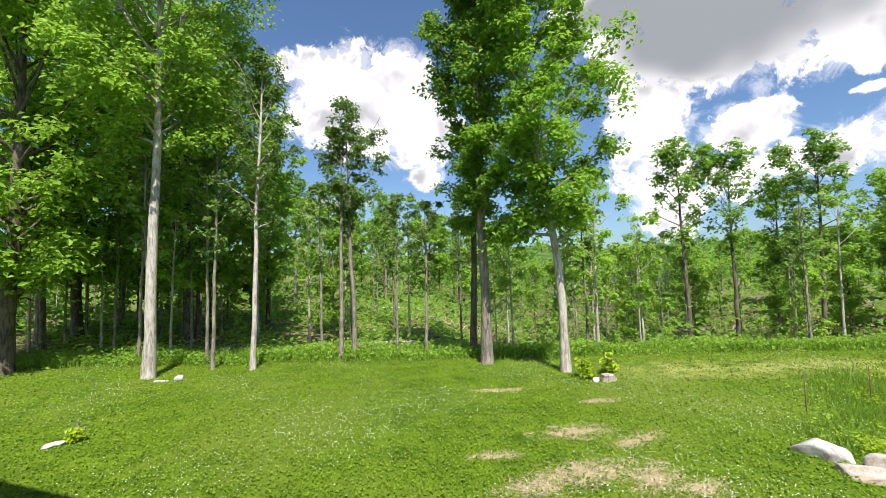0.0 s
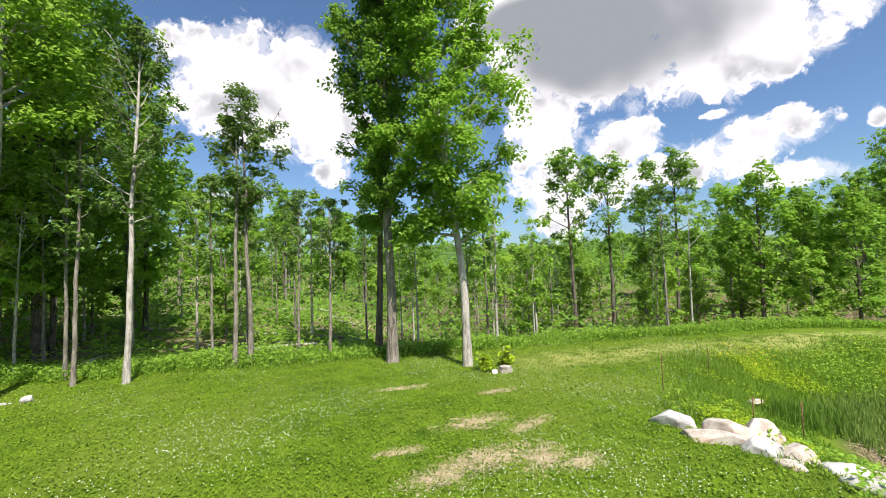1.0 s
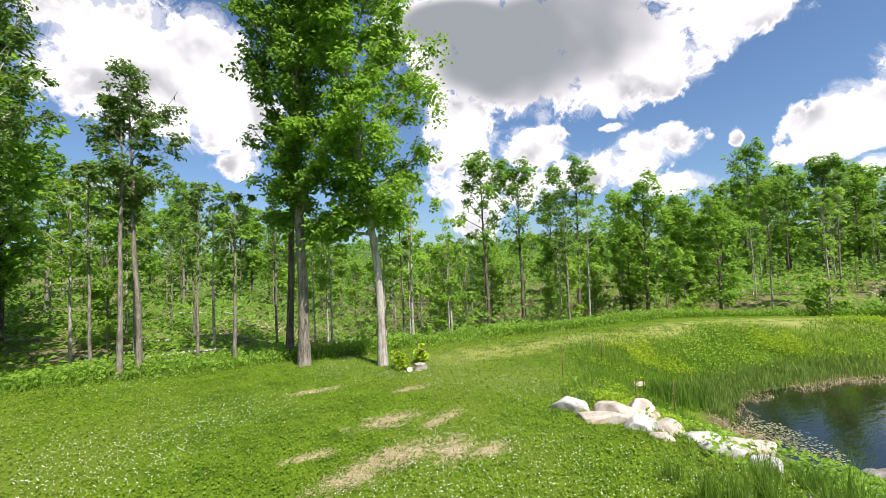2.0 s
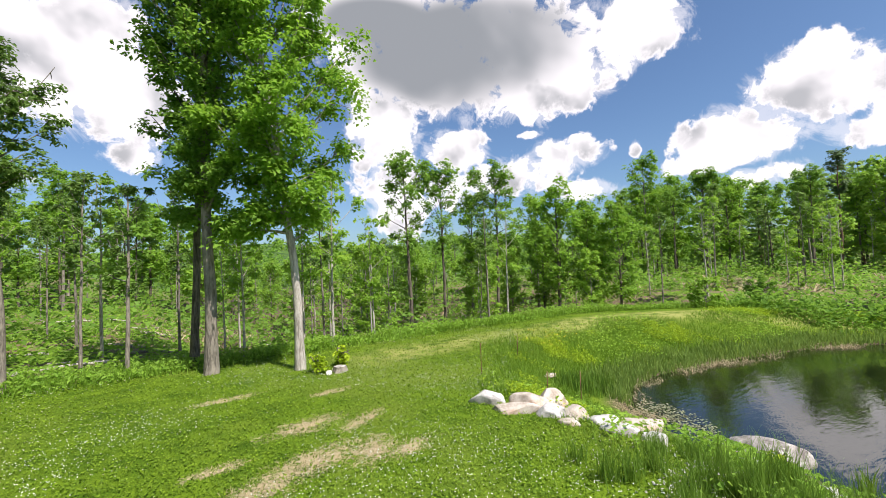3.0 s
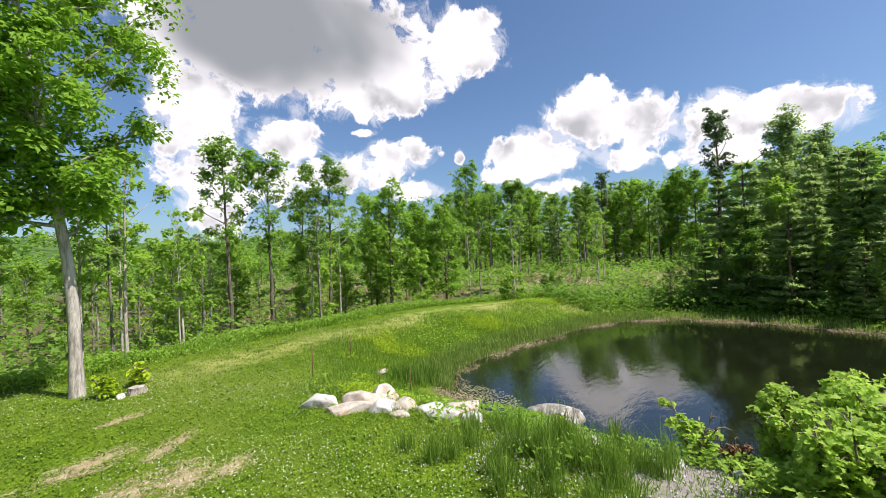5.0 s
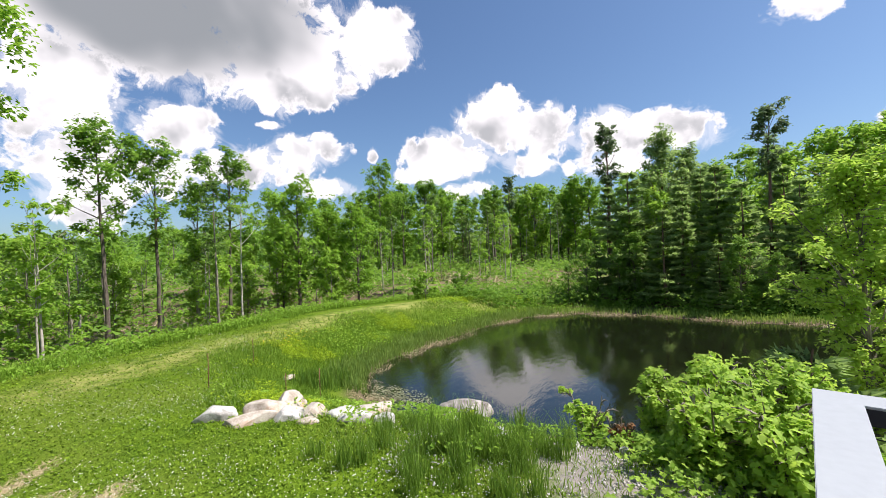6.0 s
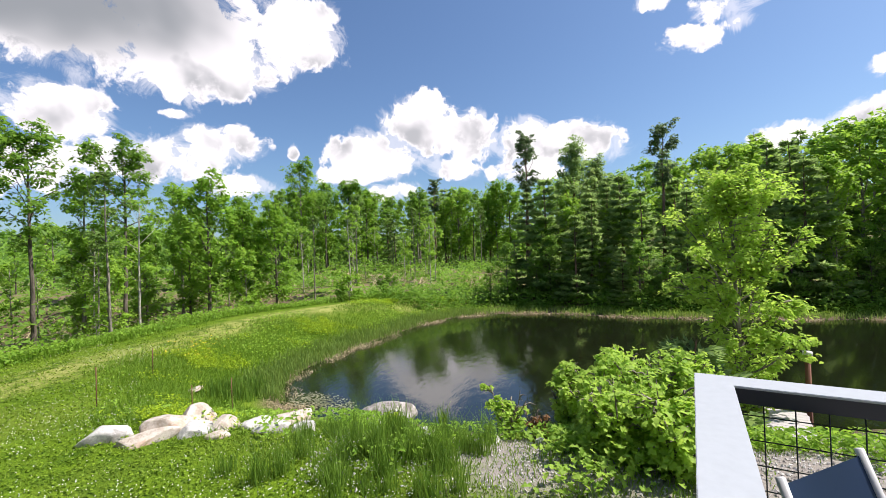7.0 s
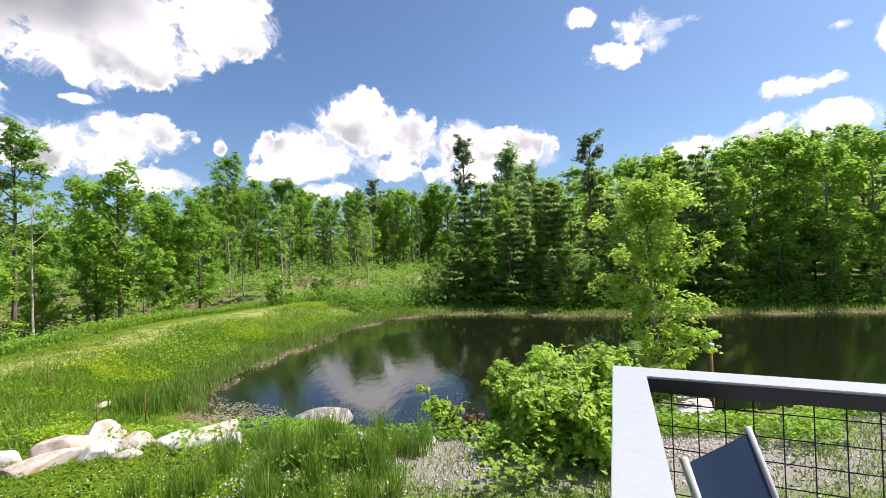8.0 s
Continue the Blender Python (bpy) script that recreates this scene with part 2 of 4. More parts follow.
def tubes(runs, sides):
    """Tapered tubes along runs of (points, radii)."""
    V, F, at = [], [], 0
    ring = np.arange(sides) * 2 * math.pi / sides
    for pts, rad in runs:
        pts = np.asarray(pts, float)
        along = np.gradient(pts, axis=0)
        along /= np.linalg.norm(along, axis=1)[:, None] + 1e-9
        ref = np.where(np.abs(along[:, 2:3]) > 0.9, np.array([[1.0, 0, 0]]), np.array([[0, 0, 1.0]]))
        a = np.cross(along, ref)
        a /= np.linalg.norm(a, axis=1)[:, None] + 1e-9
        b = np.cross(along, a)
        rad = np.asarray(rad, float)[:, None, None]
        V.append((pts[:, None] + rad * (a[:, None] * np.cos(ring)[None, :, None] + b[:, None] * np.sin(ring)[None, :, None])).reshape(-1, 3))
        k, i = np.meshgrid(np.arange(len(pts) - 1), np.arange(sides), indexing="ij")
        j = (i + 1) % sides
        F.append(np.stack([at + k * sides + i, at + k * sides + j, at + (k + 1) * sides + j, at + (k + 1) * sides + i], -1).reshape(-1, 4))
        at += len(pts) * sides
    return np.concatenate(V), np.concatenate(F)


LEAF_PLAIN = ((-0.5, 0.0), (0.0, 0.5), (0.5, 0.0), (0.0, -0.5))
LEAF_SMALL = ((-0.5, 0.1), (0.25, 0.55), (0.35, -0.5))
LEAF_LOBED = ((-0.5, 0.0), (-0.22, 0.30), (-0.12, 0.62), (0.08, 0.26), (0.30, 0.44), (0.5, 0.0), (0.30, -0.44), (0.08, -0.26), (-0.12, -0.62), (-0.22, -0.30))


def leaves(centres, size, rng, up=0.6, slim=0.62, fold=0.18, out=None, shape=LEAF_PLAIN):
    """A folded leaf at every centre, facing up and, where given, outwards from its spray."""
    m = len(centres)
    nrm = rng.normal(size=(m, 3))
    nrm[:, 2] = np.abs(nrm[:, 2]) + up * 2
    if out is not None:
        nrm = nrm * 0.75 + out * 1.3
    nrm /= np.linalg.norm(nrm, axis=1)[:, None]
    t = np.cross(nrm, rng.normal(size=(m, 3)))
    t /= np.linalg.norm(t, axis=1)[:, None]
    s = np.cross(nrm, t)
    z = (size * rng.uniform(0.6, 1.35, m))[:, None]
    V = np.stack([centres + t * z * a + s * z * slim * b + nrm * z * fold * 2 * abs(b) for a, b in shape], 1).reshape(-1, 3)
    return V, np.arange(len(shape) * m).reshape(m, len(shape))


def broadleaf(seed, height, radius, clear, spread, count, size, limbs=24, lean=(0.0, 0.0), sparse=0.0, wobble=0.12, flat=0.62, blob=0.11, twiggy=True, tuft=26, shape=LEAF_PLAIN):
    """Meshes of a broadleaf tree: trunk, limbs (one mesh each) and crown, as vertices and faces."""
    rng = np.random.default_rng(seed)
    k = 14
    f = np.linspace(0, 1, k)
    bend = np.cumsum(rng.normal(size=(k, 2)) * wobble * height / 60, 0)
    axis = np.stack([bend[:, 0] + lean[0] * f ** 1.5 * height, bend[:, 1] + lean[1] * f ** 1.5 * height, f * height * 0.97], 1)
    axis -= axis[0] * (1 - f)[:, None]
    girth = radius * (1 - f) ** 0.75 + 0.012
    girth[0] *= 1.35
    axis[0, 2] = -0.25
    stem = [(axis, girth)]
    limb_runs, tips = [], []

    def on(q):
        return np.array([np.interp(q, f, axis[:, c]) for c in range(3)]), np.interp(q, f, girth)

    for i in range(limbs):
        q = clear + (1 - clear) * (i + rng.uniform(0.1, 0.9)) / limbs * 0.96
        p, g = on(q)
        s = (q - clear) / (1 - clear)
        prof = (0.55 + 0.9 * s) if s < 0.4 else 0.91 * (1 - ((s - 0.4) / 0.62) ** 2) + 0.16
        length = spread * prof * rng.uniform(0.65, 1.2)
        a = i * 2.4 + rng.uniform(-0.5, 0.5)
        pitch = radians(18 + 45 * s + rng.uniform(-12, 12))
        m = 6
        pts = [p]
        for j in range(m):
            pitch += radians(rng.uniform(-4, 11))
            a += rng.uniform(-0.22, 0.22)
            pts.append(pts[-1] + length / m / max(0.6, math.cos(pitch)) * 0.85 * np.array([math.cos(a) * math.cos(pitch), math.sin(a) * math.cos(pitch), math.sin(pitch)]))
        pts = np.array(pts)
        twigs = [(pts, np.linspace(min(g * 0.5, 0.09), 0.008, m + 1))]
        limb_runs.append(twigs)
        tips += [(pts[-1], 1.0), (pts[4], 0.7), (pts[2], 0.55)]
        for j in range(rng.integers(4, 7)):
            t = rng.uniform(0.25, 1.0)
            o = np.array([np.interp(t * m, np.arange(m + 1), pts[:, c]) for c in range(3)])
            b = a + rng.uniform(-1.3, 1.3)
            e = rng.uniform(-0.1, 0.8)
            l = length * rng.uniform(0.18, 0.42)
            v = np.array([math.cos(b) * math.cos(e), math.sin(b) * math.cos(e), math.sin(e)]) * l
            if twiggy:
                twigs.append((np.array([o, o + v * 0.5 + (0, 0, 0.03), o + v]), (0.016, 0.011, 0.004)))
            tips.append((o + v, 0.8))
            tips.append((o + v * 0.55, 0.6))
    tips = [t for t in tips if rng.random() > sparse]
    c = np.array([t[0] for t in tips])
    w = np.array([t[1] for t in tips]) * rng.uniform(0.3, 1.5, len(tips))
    # sprays of leaves: a flat cloud of leaves hangs at each bough end, with gaps between
    sprays = max(30, count // tuft)
    reach = spread * blob + size * 0.6
    pick = rng.choice(len(c), sprays, p=w / w.sum())
    heart = c[pick] + rng.normal(size=(sprays, 3)) * reach * 0.35
    girths = reach * rng.uniform(0.55, 1.35, sprays)
    which = rng.integers(0, sprays, count)
    off = rng.normal(size=(count, 3))
    off *= (rng.random(count) ** 0.45 / np.linalg.norm(off, axis=1))[:, None]
    spots = heart[which] + off * girths[which][:, None] * np.array([1.0, 1.0, flat])
    spots[:, 2] -= 0.25 * girths[which] * (off[:, 0] ** 2 + off[:, 1] ** 2)
    return tubes(stem, 10), [tubes(run, 4) for run in limb_runs], leaves(spots, size, rng, out=off, shape=shape)


def pine(seed, height, radius, clear, spread, count, size, droop=0.1, tiers=None, ragged=0.3):
    """Meshes of a conifer: whorls of boughs, each with sprays of needles."""
    rng = np.random.default_rng(seed)
    f = np.linspace(0, 1, 10)
    axis = np.stack([0.08 * np.sin(f * 5 + seed), 0.08 * np.cos(f * 4 + seed), f * height - 0.2 * (f == 0)], 1)
    girth = radius * (1 - f) + 0.015
    twigs, spots, dirs = [], [], []
    tiers = tiers or int((1 - clear) * height / 0.55)
    for i in range(tiers):
        s = (i + 0.5) / tiers
        z = height * (clear + (1 - clear) * s) * 0.985
        reach = spread * (1 - s) ** 0.8 + 0.18 if clear < 0.5 else spread * (1 - abs(s - 0.4) ** 1.6 * 1.6) + 0.1
        for j in range(rng.integers(4, 7)):
            if rng.random() < ragged * 0.5:
                continue
            a = rng.uniform(0, 6.28)
            l = reach * rng.uniform(1 - ragged, 1.15)
            t = np.linspace(0, 1, 5)
            rise = 0.25 * s - droop
            pts = np.stack([math.cos(a) * l * t, math.sin(a) * l * t, z + l * (rise * t + 0.18 * t ** 3)], 1)
            pts[:, :2] += axis[0, :2]
            twigs.append((pts, np.linspace(0.03 * (1 - s) + 0.012, 0.005, 5)))
            m = max(3, int(count / (tiers * 5) * (0.4 + l / spread)))
            q = rng.uniform(0.15, 1.0, m) ** 0.8
            o = np.stack([np.interp(q, t, pts[:, c]) for c in range(3)], 1)
            side = rng.uniform(-1, 1, m) * (0.12 + 0.42 * l * (1 - q * 0.7))
            o[:, 0] += -math.sin(a) * side
            o[:, 1] += math.cos(a) * side
            o[:, 2] += rng.normal(size=m) * 0.05 - np.abs(side) * 0.1
            spots.append(o)
            out = np.stack([math.cos(a) - math.sin(a) * side * 1.5, math.sin(a) + math.cos(a) * side * 1.5, rng.uniform(-0.15, 0.35, m)], 1)
            dirs.append(out)
    o, d = np.concatenate(spots), np.concatenate(dirs)
    d += rng.normal(size=d.shape) * 0.35
    d /= np.linalg.norm(d, axis=1)[:, None]
    m = len(o)
    s = np.cross(d, rng.normal(size=(m, 3)))
    s /= np.linalg.norm(s, axis=1)[:, None]
    z = (size * rng.uniform(0.6, 1.4, m))[:, None]
    V = np.stack([o + s * z * 0.2, o + d * z, o - s * z * 0.2], 1).reshape(-1, 3)
    return tubes([(axis, girth)], 8), [tubes([run], 3) for run in twigs], (V, np.arange(3 * m).reshape(m, 3))


def joined(pieces):
    """Several vertex and face sets as one."""
    V, F, at = [], [], 0
    for v, f in pieces:
        V.append(v)
        F.append(f + at)
        at += len(v)
    return np.concatenate(V), np.concatenate(F)


def plant(name, made, wood, leaf, label, category="tree", group="", limbs=False):
    """A tree as one thing under an Empty at its foot: trunk, crown, and its boughs, one by one on the near trees."""
    root = new(name)
    root.empty_display_size = 0.3
    tagged(root, label, category, group)
    part("trunk", mesh_of("trunk", *made[0], wood, False), wood, root)
    if limbs:
        for V, F in made[1]:
            part("bough", mesh_of("bough", V, F, wood, False), wood, root)
    else:
        tagged(part("branchwork", mesh_of("branchwork", *joined(made[1]), wood, False), wood, root), kind="stuff")
    part("crown", mesh_of("crown", *made[2], leaf), leaf, root)
    return root


def stand(root, x, y, turn=0.0, scale=1.0, sink=0.0, tall=None):
    root.matrix_basis = pose(x, y, float(land(x, y)) - sink, 0, 0, turn) @ Matrix.Diagonal((scale, scale, tall or scale, 1))
    return root


def again(root, x, y, turn=0.0, scale=1.0, sink=0.0, tall=None):
    return copy_thing(root, pose(x, y, float(land(x, y)) - sink, 0, 0, turn) @ Matrix.Diagonal((scale / root.scale[0], scale / root.scale[1], (tall or scale) / root.scale[2], 1)))


rng = np.random.default_rng(7)

# ---- the ground: one sheet to the horizon ----
def ground_material():
    m, k = material("ground")
    at = place(k)
    xyz = k.add("ShaderNodeSeparateXYZ")
    k.put(at, xyz.inputs[0])
    x, y = xyz.outputs[0], xyz.outputs[1]
    fine, mid, big = k.noise(at, 22.0, 5.0, 0.7), k.noise(at, 2.2, 5.0), k.noise(at, 0.35, 3.0)
    grass = k.mix(k.span(k.math("ADD", k.math("MULTIPLY", mid, 0.5), k.math("MULTIPLY", k.noise(at, 42.0, 4.0, 0.75), 0.7)), 0.42, 0.78), (0.033, 0.078, 0.004), (0.132, 0.215, 0.011))
    grass = k.mix(k.span(big, 0.45, 0.65), grass, k.mix(fine, (0.08, 0.13, 0.012), (0.145, 0.205, 0.022)))
    # the mown track along the bank is drier
    past = k.math("MAXIMUM", k.math("SUBTRACT", x, 14.0), 0.0)
    track = k.math("SUBTRACT", k.math("SUBTRACT", 11.2, k.math("MULTIPLY", k.math("MULTIPLY", past, past), 0.055)), y)
    dry = k.math("MULTIPLY", k.span(k.math("ABSOLUTE", track), 0.4, 1.5, 1.0, 0.0), k.span(x, 3.5, 6.0))
    grass = k.mix(k.math("MULTIPLY", dry, k.span(k.math("ADD", mid, k.math("MULTIPLY", fine, 0.4)), 0.45, 0.85)), grass, (0.27, 0.28, 0.085))
    # thin, trodden soil in the lawn and on the path
    worn = None
    for px, py, half_l, half_w, turn in PATCHES:
        dx, dy, ca, sa = k.math("SUBTRACT", x, px), k.math("SUBTRACT", y, py), math.cos(turn), math.sin(turn)
        u = k.math("ADD", k.math("MULTIPLY", dx, ca / half_l), k.math("MULTIPLY", dy, sa / half_l))
        v = k.math("ADD", k.math("MULTIPLY", dx, -sa / half_w), k.math("MULTIPLY", dy, ca / half_w))
        one = k.math("SUBTRACT", 1.0, k.math("SQRT", k.math("ADD", k.math("MULTIPLY", u, u), k.math("MULTIPLY", v, v))))
        worn = one if worn is None else k.math("MAXIMUM", worn, one)
    worn = k.math("MAXIMUM", worn, -1.2)
    soil = k.mix(fine, (0.26, 0.20, 0.11), (0.58, 0.50, 0.33))
    bare = k.span(k.math("ADD", k.math("MULTIPLY", worn, 0.24), k.math("ADD", k.math("MULTIPLY", k.noise(at, 4.6, 7.0, 0.72), 1.5), k.math("MULTIPLY", fine, 0.45))), 0.96, 1.24)
    colour = k.mix(bare, grass, soil)
    # woodland floor: leaf litter with green patches
    north = k.math("SUBTRACT", y, 14.2)
    east = k.math("SUBTRACT", x, 24.6)
    wood = k.span(k.math("ADD", k.math("MAXIMUM", north, east), k.math("MULTIPLY", k.math("SUBTRACT", mid, 0.5), 3.0)), -0.6, 1.0)
    litter = k.mix(k.span(k.noise(at, 0.7, 5.0, 0.65), 0.42, 0.56), k.mix(fine, (0.10, 0.075, 0.045), (0.26, 0.20, 0.13)), k.mix(fine, (0.05, 0.11, 0.012), (0.15, 0.25, 0.03)))
    colour = k.mix(wood, colour, litter)
    # gravel and chips between the deck and the near shore
    strip = k.math("MULTIPLY", k.span(k.math("ADD", y, k.math("MULTIPLY", k.math("SUBTRACT", mid, 0.5), 1.6)), 1.0, 0.2), k.span(x, 4.2, 5.0))
    strip = k.math("MULTIPLY", strip, k.span(x, 9.6, 9.0))
    colour = k.mix(strip, colour, k.mix(fine, (0.15, 0.13, 0.11), (0.38, 0.35, 0.32)))
    # mud under and beside the water
    colour = k.mix(k.span(xyz.outputs[2], 0.02, 0.16, 1.0, 0.0), colour, k.mix(fine, (0.06, 0.045, 0.03), (0.16, 0.125, 0.08)))
    # far hills are wooded
    reach = k.add("ShaderNodeVectorMath", operation="LENGTH")
    k.put(at, reach.inputs[0])
    canopy = k.mix(k.span(k.noise(at, 0.12, 6.0, 0.7), 0.35, 0.65), (0.03, 0.065, 0.02), (0.09, 0.16, 0.03))
    colour = k.mix(k.span(reach.outputs["Value"], 90.0, 130.0), colour, canopy)
    return finish(m, k, colour, 0.95, k.math("ADD", fine, mid), 0.6, 0.05, spec=0.1)


def build_ground():
    turns = 320
    radii = [0.0]
    while radii[-1] < 2600:
        radii.append(radii[-1] + max(0.22, radii[-1] * (0.021 if radii[-1] < 45 else 0.06)))
    radii = np.array(radii[1:])
    a = np.arange(turns) * 2 * math.pi / turns
    x, y = radii[:, None] * np.cos(a)[None], radii[:, None] * np.sin(a)[None]
    V = np.stack([x, y, land(x, y)], -1).reshape(-1, 3)
    V = np.concatenate([V, [[0, 0, float(land(0, 0))]]])
    k, i = np.meshgrid(np.arange(len(radii) - 1), np.arange(turns), indexing="ij")
    j = (i + 1) % turns
    F = np.stack([k * turns + i, (k + 1) * turns + i, (k + 1) * turns + j, k * turns + j], -1).reshape(-1, 4).tolist()
    F += [[len(V) - 1, q, (q + 1) % turns] for q in range(turns)]
    ob = new("ground", mesh_of("ground", V, F, ground_material(), False))
    tagged(ob, "lawn of clover and grass running into woodland floor", "ground", kind="structure")


build_ground()


def build_water():
    m, k = material("pond water")
    at = place(k)
    stretch = k.add("ShaderNodeMapping")
    k.put(at, stretch.inputs[0])
    stretch.inputs["Rotation"].default_value = (0, 0, 0.6)
    stretch.inputs["Scale"].default_value = (1.0, 2.6, 1.0)
    ripple = k.math("ADD", k.noise(stretch.outputs[0], 2.4, 3.0, 0.5), k.math("MULTIPLY", k.noise(stretch.outputs[0], 9.0, 2.0, 0.5), 0.3))
    out, bsdf, b = k.add("ShaderNodeOutputMaterial"), k.add("ShaderNodeBsdfPrincipled"), k.add("ShaderNodeBump")
    b.inputs["Strength"].default_value, b.inputs["Distance"].default_value = 0.075, 0.06
    k.put(ripple, b.inputs["Height"])
    bsdf.inputs["Base Color"].default_value = (0.007, 0.009, 0.004, 1)
    bsdf.inputs["Roughness"].default_value = 0.03
    bsdf.inputs["IOR"].default_value = 1.9
    k.put(b.outputs[0], bsdf.inputs["Normal"])
    k.put(bsdf.outputs[0], out.inputs[0])
    bm = bmesh.new()
    c = POND.mean(0)
    grown = [c + (p - c) * 1.12 for p in POND]
    bm.faces.new([bm.verts.new((p[0], p[1], 0.0)) for p in grown])
    bmesh.ops.triangulate(bm, faces=bm.faces[:])
    me = bpy.data.meshes.new("water")
    bm.to_mesh(me)
    bm.free()
    me.materials.append(m)
    tagged(new("water", me), "still dark pond water mirroring the sky", "water", kind="structure")


build_water()

# ---- trees at the edge of the lawn ----
stand(plant("maple_tree", broadleaf(11, 15.0, 0.145, 0.44, 3.6, 40000, 0.15, 48, (0.0, 0.0), 0.1), BARK_PALE, LEAF_FRESH, "tall maple with a pale lit trunk and full green crown", limbs=True), -8.38, 11.63, 30)
stand(plant("ash_tree", broadleaf(12, 9.7, 0.072, 0.44, 1.25, 4200, 0.12, 26, (0.03, 0.0), 0.25, blob=0.12, tuft=18), BARK_PALE, LEAF_ASH, "slender pale tree with a thin airy crown", limbs=True), -5.86, 12.48, 10)
stand(plant("maple_tree", broadleaf(13, 7.6, 0.065, 0.62, 1.15, 2600, 0.12, 14, (-0.01, 0.0), 0.1, blob=0.12, tuft=18), BARK_GREY, LEAF_ASH, "thin young tree with a small high crown", limbs=True), -3.53, 13.69, 70)
stand(plant("maple_tree", broadleaf(14, 8.1, 0.075, 0.60, 1.45, 3800, 0.12, 16, (0.02, 0.0), 0.1, blob=0.12, tuft=18), BARK_GREY, LEAF_ASH, "thin young tree with a rounded high crown", limbs=True), -3.2, 14.13, 200)
stand(plant("young_tree", broadleaf(19, 5.5, 0.05, 0.42, 0.75, 1100, 0.11, 14, (0.01, 0.0), 0.2, blob=0.12, tuft=18), BARK_GREY, LEAF_ASH, "slim young tree with a sparse pale crown", limbs=True), -0.81, 14.73, 20)
stand(plant("maple_tree", broadleaf(15, 14.5, 0.15, 0.27, 1.75, 30000, 0.13, 50, (0.0, 0.0), 0.12, blob=0.13), BARK_GREY, LEAF_DARK, "tall straight maple with a dense dark crown", limbs=True), 1.12, 12.6, 0)
stand(plant("maple_tree", broadleaf(16, 13.0, 0.11, 0.27, 2.45, 40000, 0.14, 54, (-0.12, 0.0), 0.08, blob=0.11), BARK_PALE, LEAF_MAPLE, "leaning pale-barked maple with bright green leaves", limbs=True), 3.1, 11.3, 0)
stand(plant("maple_tree", broadleaf(17, 13.0, 0.11, 0.32, 1.6, 9000, 0.13, 32, (-0.02, 0.0), 0.2, blob=0.12, tuft=18), BARK_DARK, LEAF_DARK, "dark maple close behind a taller one", limbs=True), 0.8, 14.2, 140)
broad_maple = stand(plant("maple_tree", broadleaf(18, 13.5, 0.22, 0.17, 4.6, 30000, 0.21, 46, blob=0.12), BARK_DARK, LEAF_FRESH, "broad old maple with low spreading leafy boughs", limbs=True), -13.7, 12.76, 0)

for x, y, turn, size in ((-11.3, 18.0, 130, 0.95), (-17.5, 19.5, 220, 1.05)):
    again(broad_maple, x, y, turn, size)

# ---- kinds that repeat in the woods ----
tall_a = plant("maple_tree", broadleaf(31, 12.0, 0.12, 0.42, 1.8, 4200, 0.24, 24, (0.02, 0.0), 0.2, twiggy=False, blob=0.13, tuft=20, shape=LEAF_SMALL), BARK_GREY, LEAF_MAPLE, "tall woodland tree with a high leafy crown", group="woodland trees")
tall_b = plant("maple_tree", broadleaf(32, 11.0, 0.11, 0.52, 1.9, 3400, 0.23, 18, (-0.02, 0.01), 0.25, blob=0.13, tuft=20, shape=LEAF_SMALL), BARK_DARK, LEAF_DARK, "tall woodland tree with an open spreading crown", group="woodland trees")
full_a = plant("maple_tree", broadleaf(33, 9.0, 0.11, 0.25, 2.1, 4600, 0.25, 28, twiggy=False, blob=0.13, tuft=20, shape=LEAF_SMALL), BARK_DARK, LEAF_MAPLE, "bushy woodland maple leafy almost to the ground", group="woodland trees")
full_b = plant("beech_tree", broadleaf(34, 8.0, 0.09, 0.16, 2.0, 3200, 0.28, 26, twiggy=False, blob=0.13, tuft=20, shape=LEAF_SMALL), BARK_GREY, LEAF_FRESH, "bright young beech leafy to the ground", group="woodland trees")
pole_a = plant("young_tree", broadleaf(35, 8.0, 0.055, 0.5, 1.1, 950, 0.2, 14, (0.02, 0), 0.1, twiggy=False, blob=0.13, tuft=20, shape=LEAF_SMALL), BARK_GREY, LEAF_ASH, "thin pole tree with a small crown", group="woodland poles")
pole_b = plant("young_tree", broadleaf(36, 7.0, 0.05, 0.42, 1.2, 1000, 0.2, 14, (-0.02, 0.01), 0.1, twiggy=False, blob=0.13, tuft=20, shape=LEAF_SMALL), BARK_PALE, LEAF_FRESH, "thin pale pole tree with fresh leaves", group="woodland poles")
sapling = plant("sapling", broadleaf(37, 2.6, 0.025, 0.12, 0.8, 620, 0.17, 12, shape=LEAF_SMALL), BARK_GREY, LEAF_FRESH, "leafy knee-high to man-high sapling", "sapling", "woodland saplings")
full_c = plant("beech_tree", broadleaf(38, 7.5, 0.09, 0.03, 2.0, 4200, 0.24, 28, twiggy=False, blob=0.13, tuft=20, shape=LEAF_SMALL), BARK_DARK, LEAF_DARK, "dark bushy tree leafy down to the bank", group="trees on the far bank")
pine_a = plant("pine_tree", pine(41, 9.0, 0.14, 0.03, 2.2, 10000, 0.33, 0.16), BARK_PINE, NEEDLE, "dense white pine with drooping green boughs", group="pines by the pond")
pine_b = plant("pine_tree", pine(42, 11.0, 0.16, 0.08, 2.0, 9000, 0.33, 0.06, None, 0.4), BARK_PINE, NEEDLE, "ragged tall white pine", group="pines by the pond")
pine_soft = plant("pine_tree", broadleaf(44, 10.5, 0.16, 0.10, 2.0, 9000, 0.22, 40, twiggy=False, blob=0.13, tuft=20, shape=LEAF_SMALL), BARK_PINE, NEEDLE, "round-topped soft white pine", group="pines by the pond")
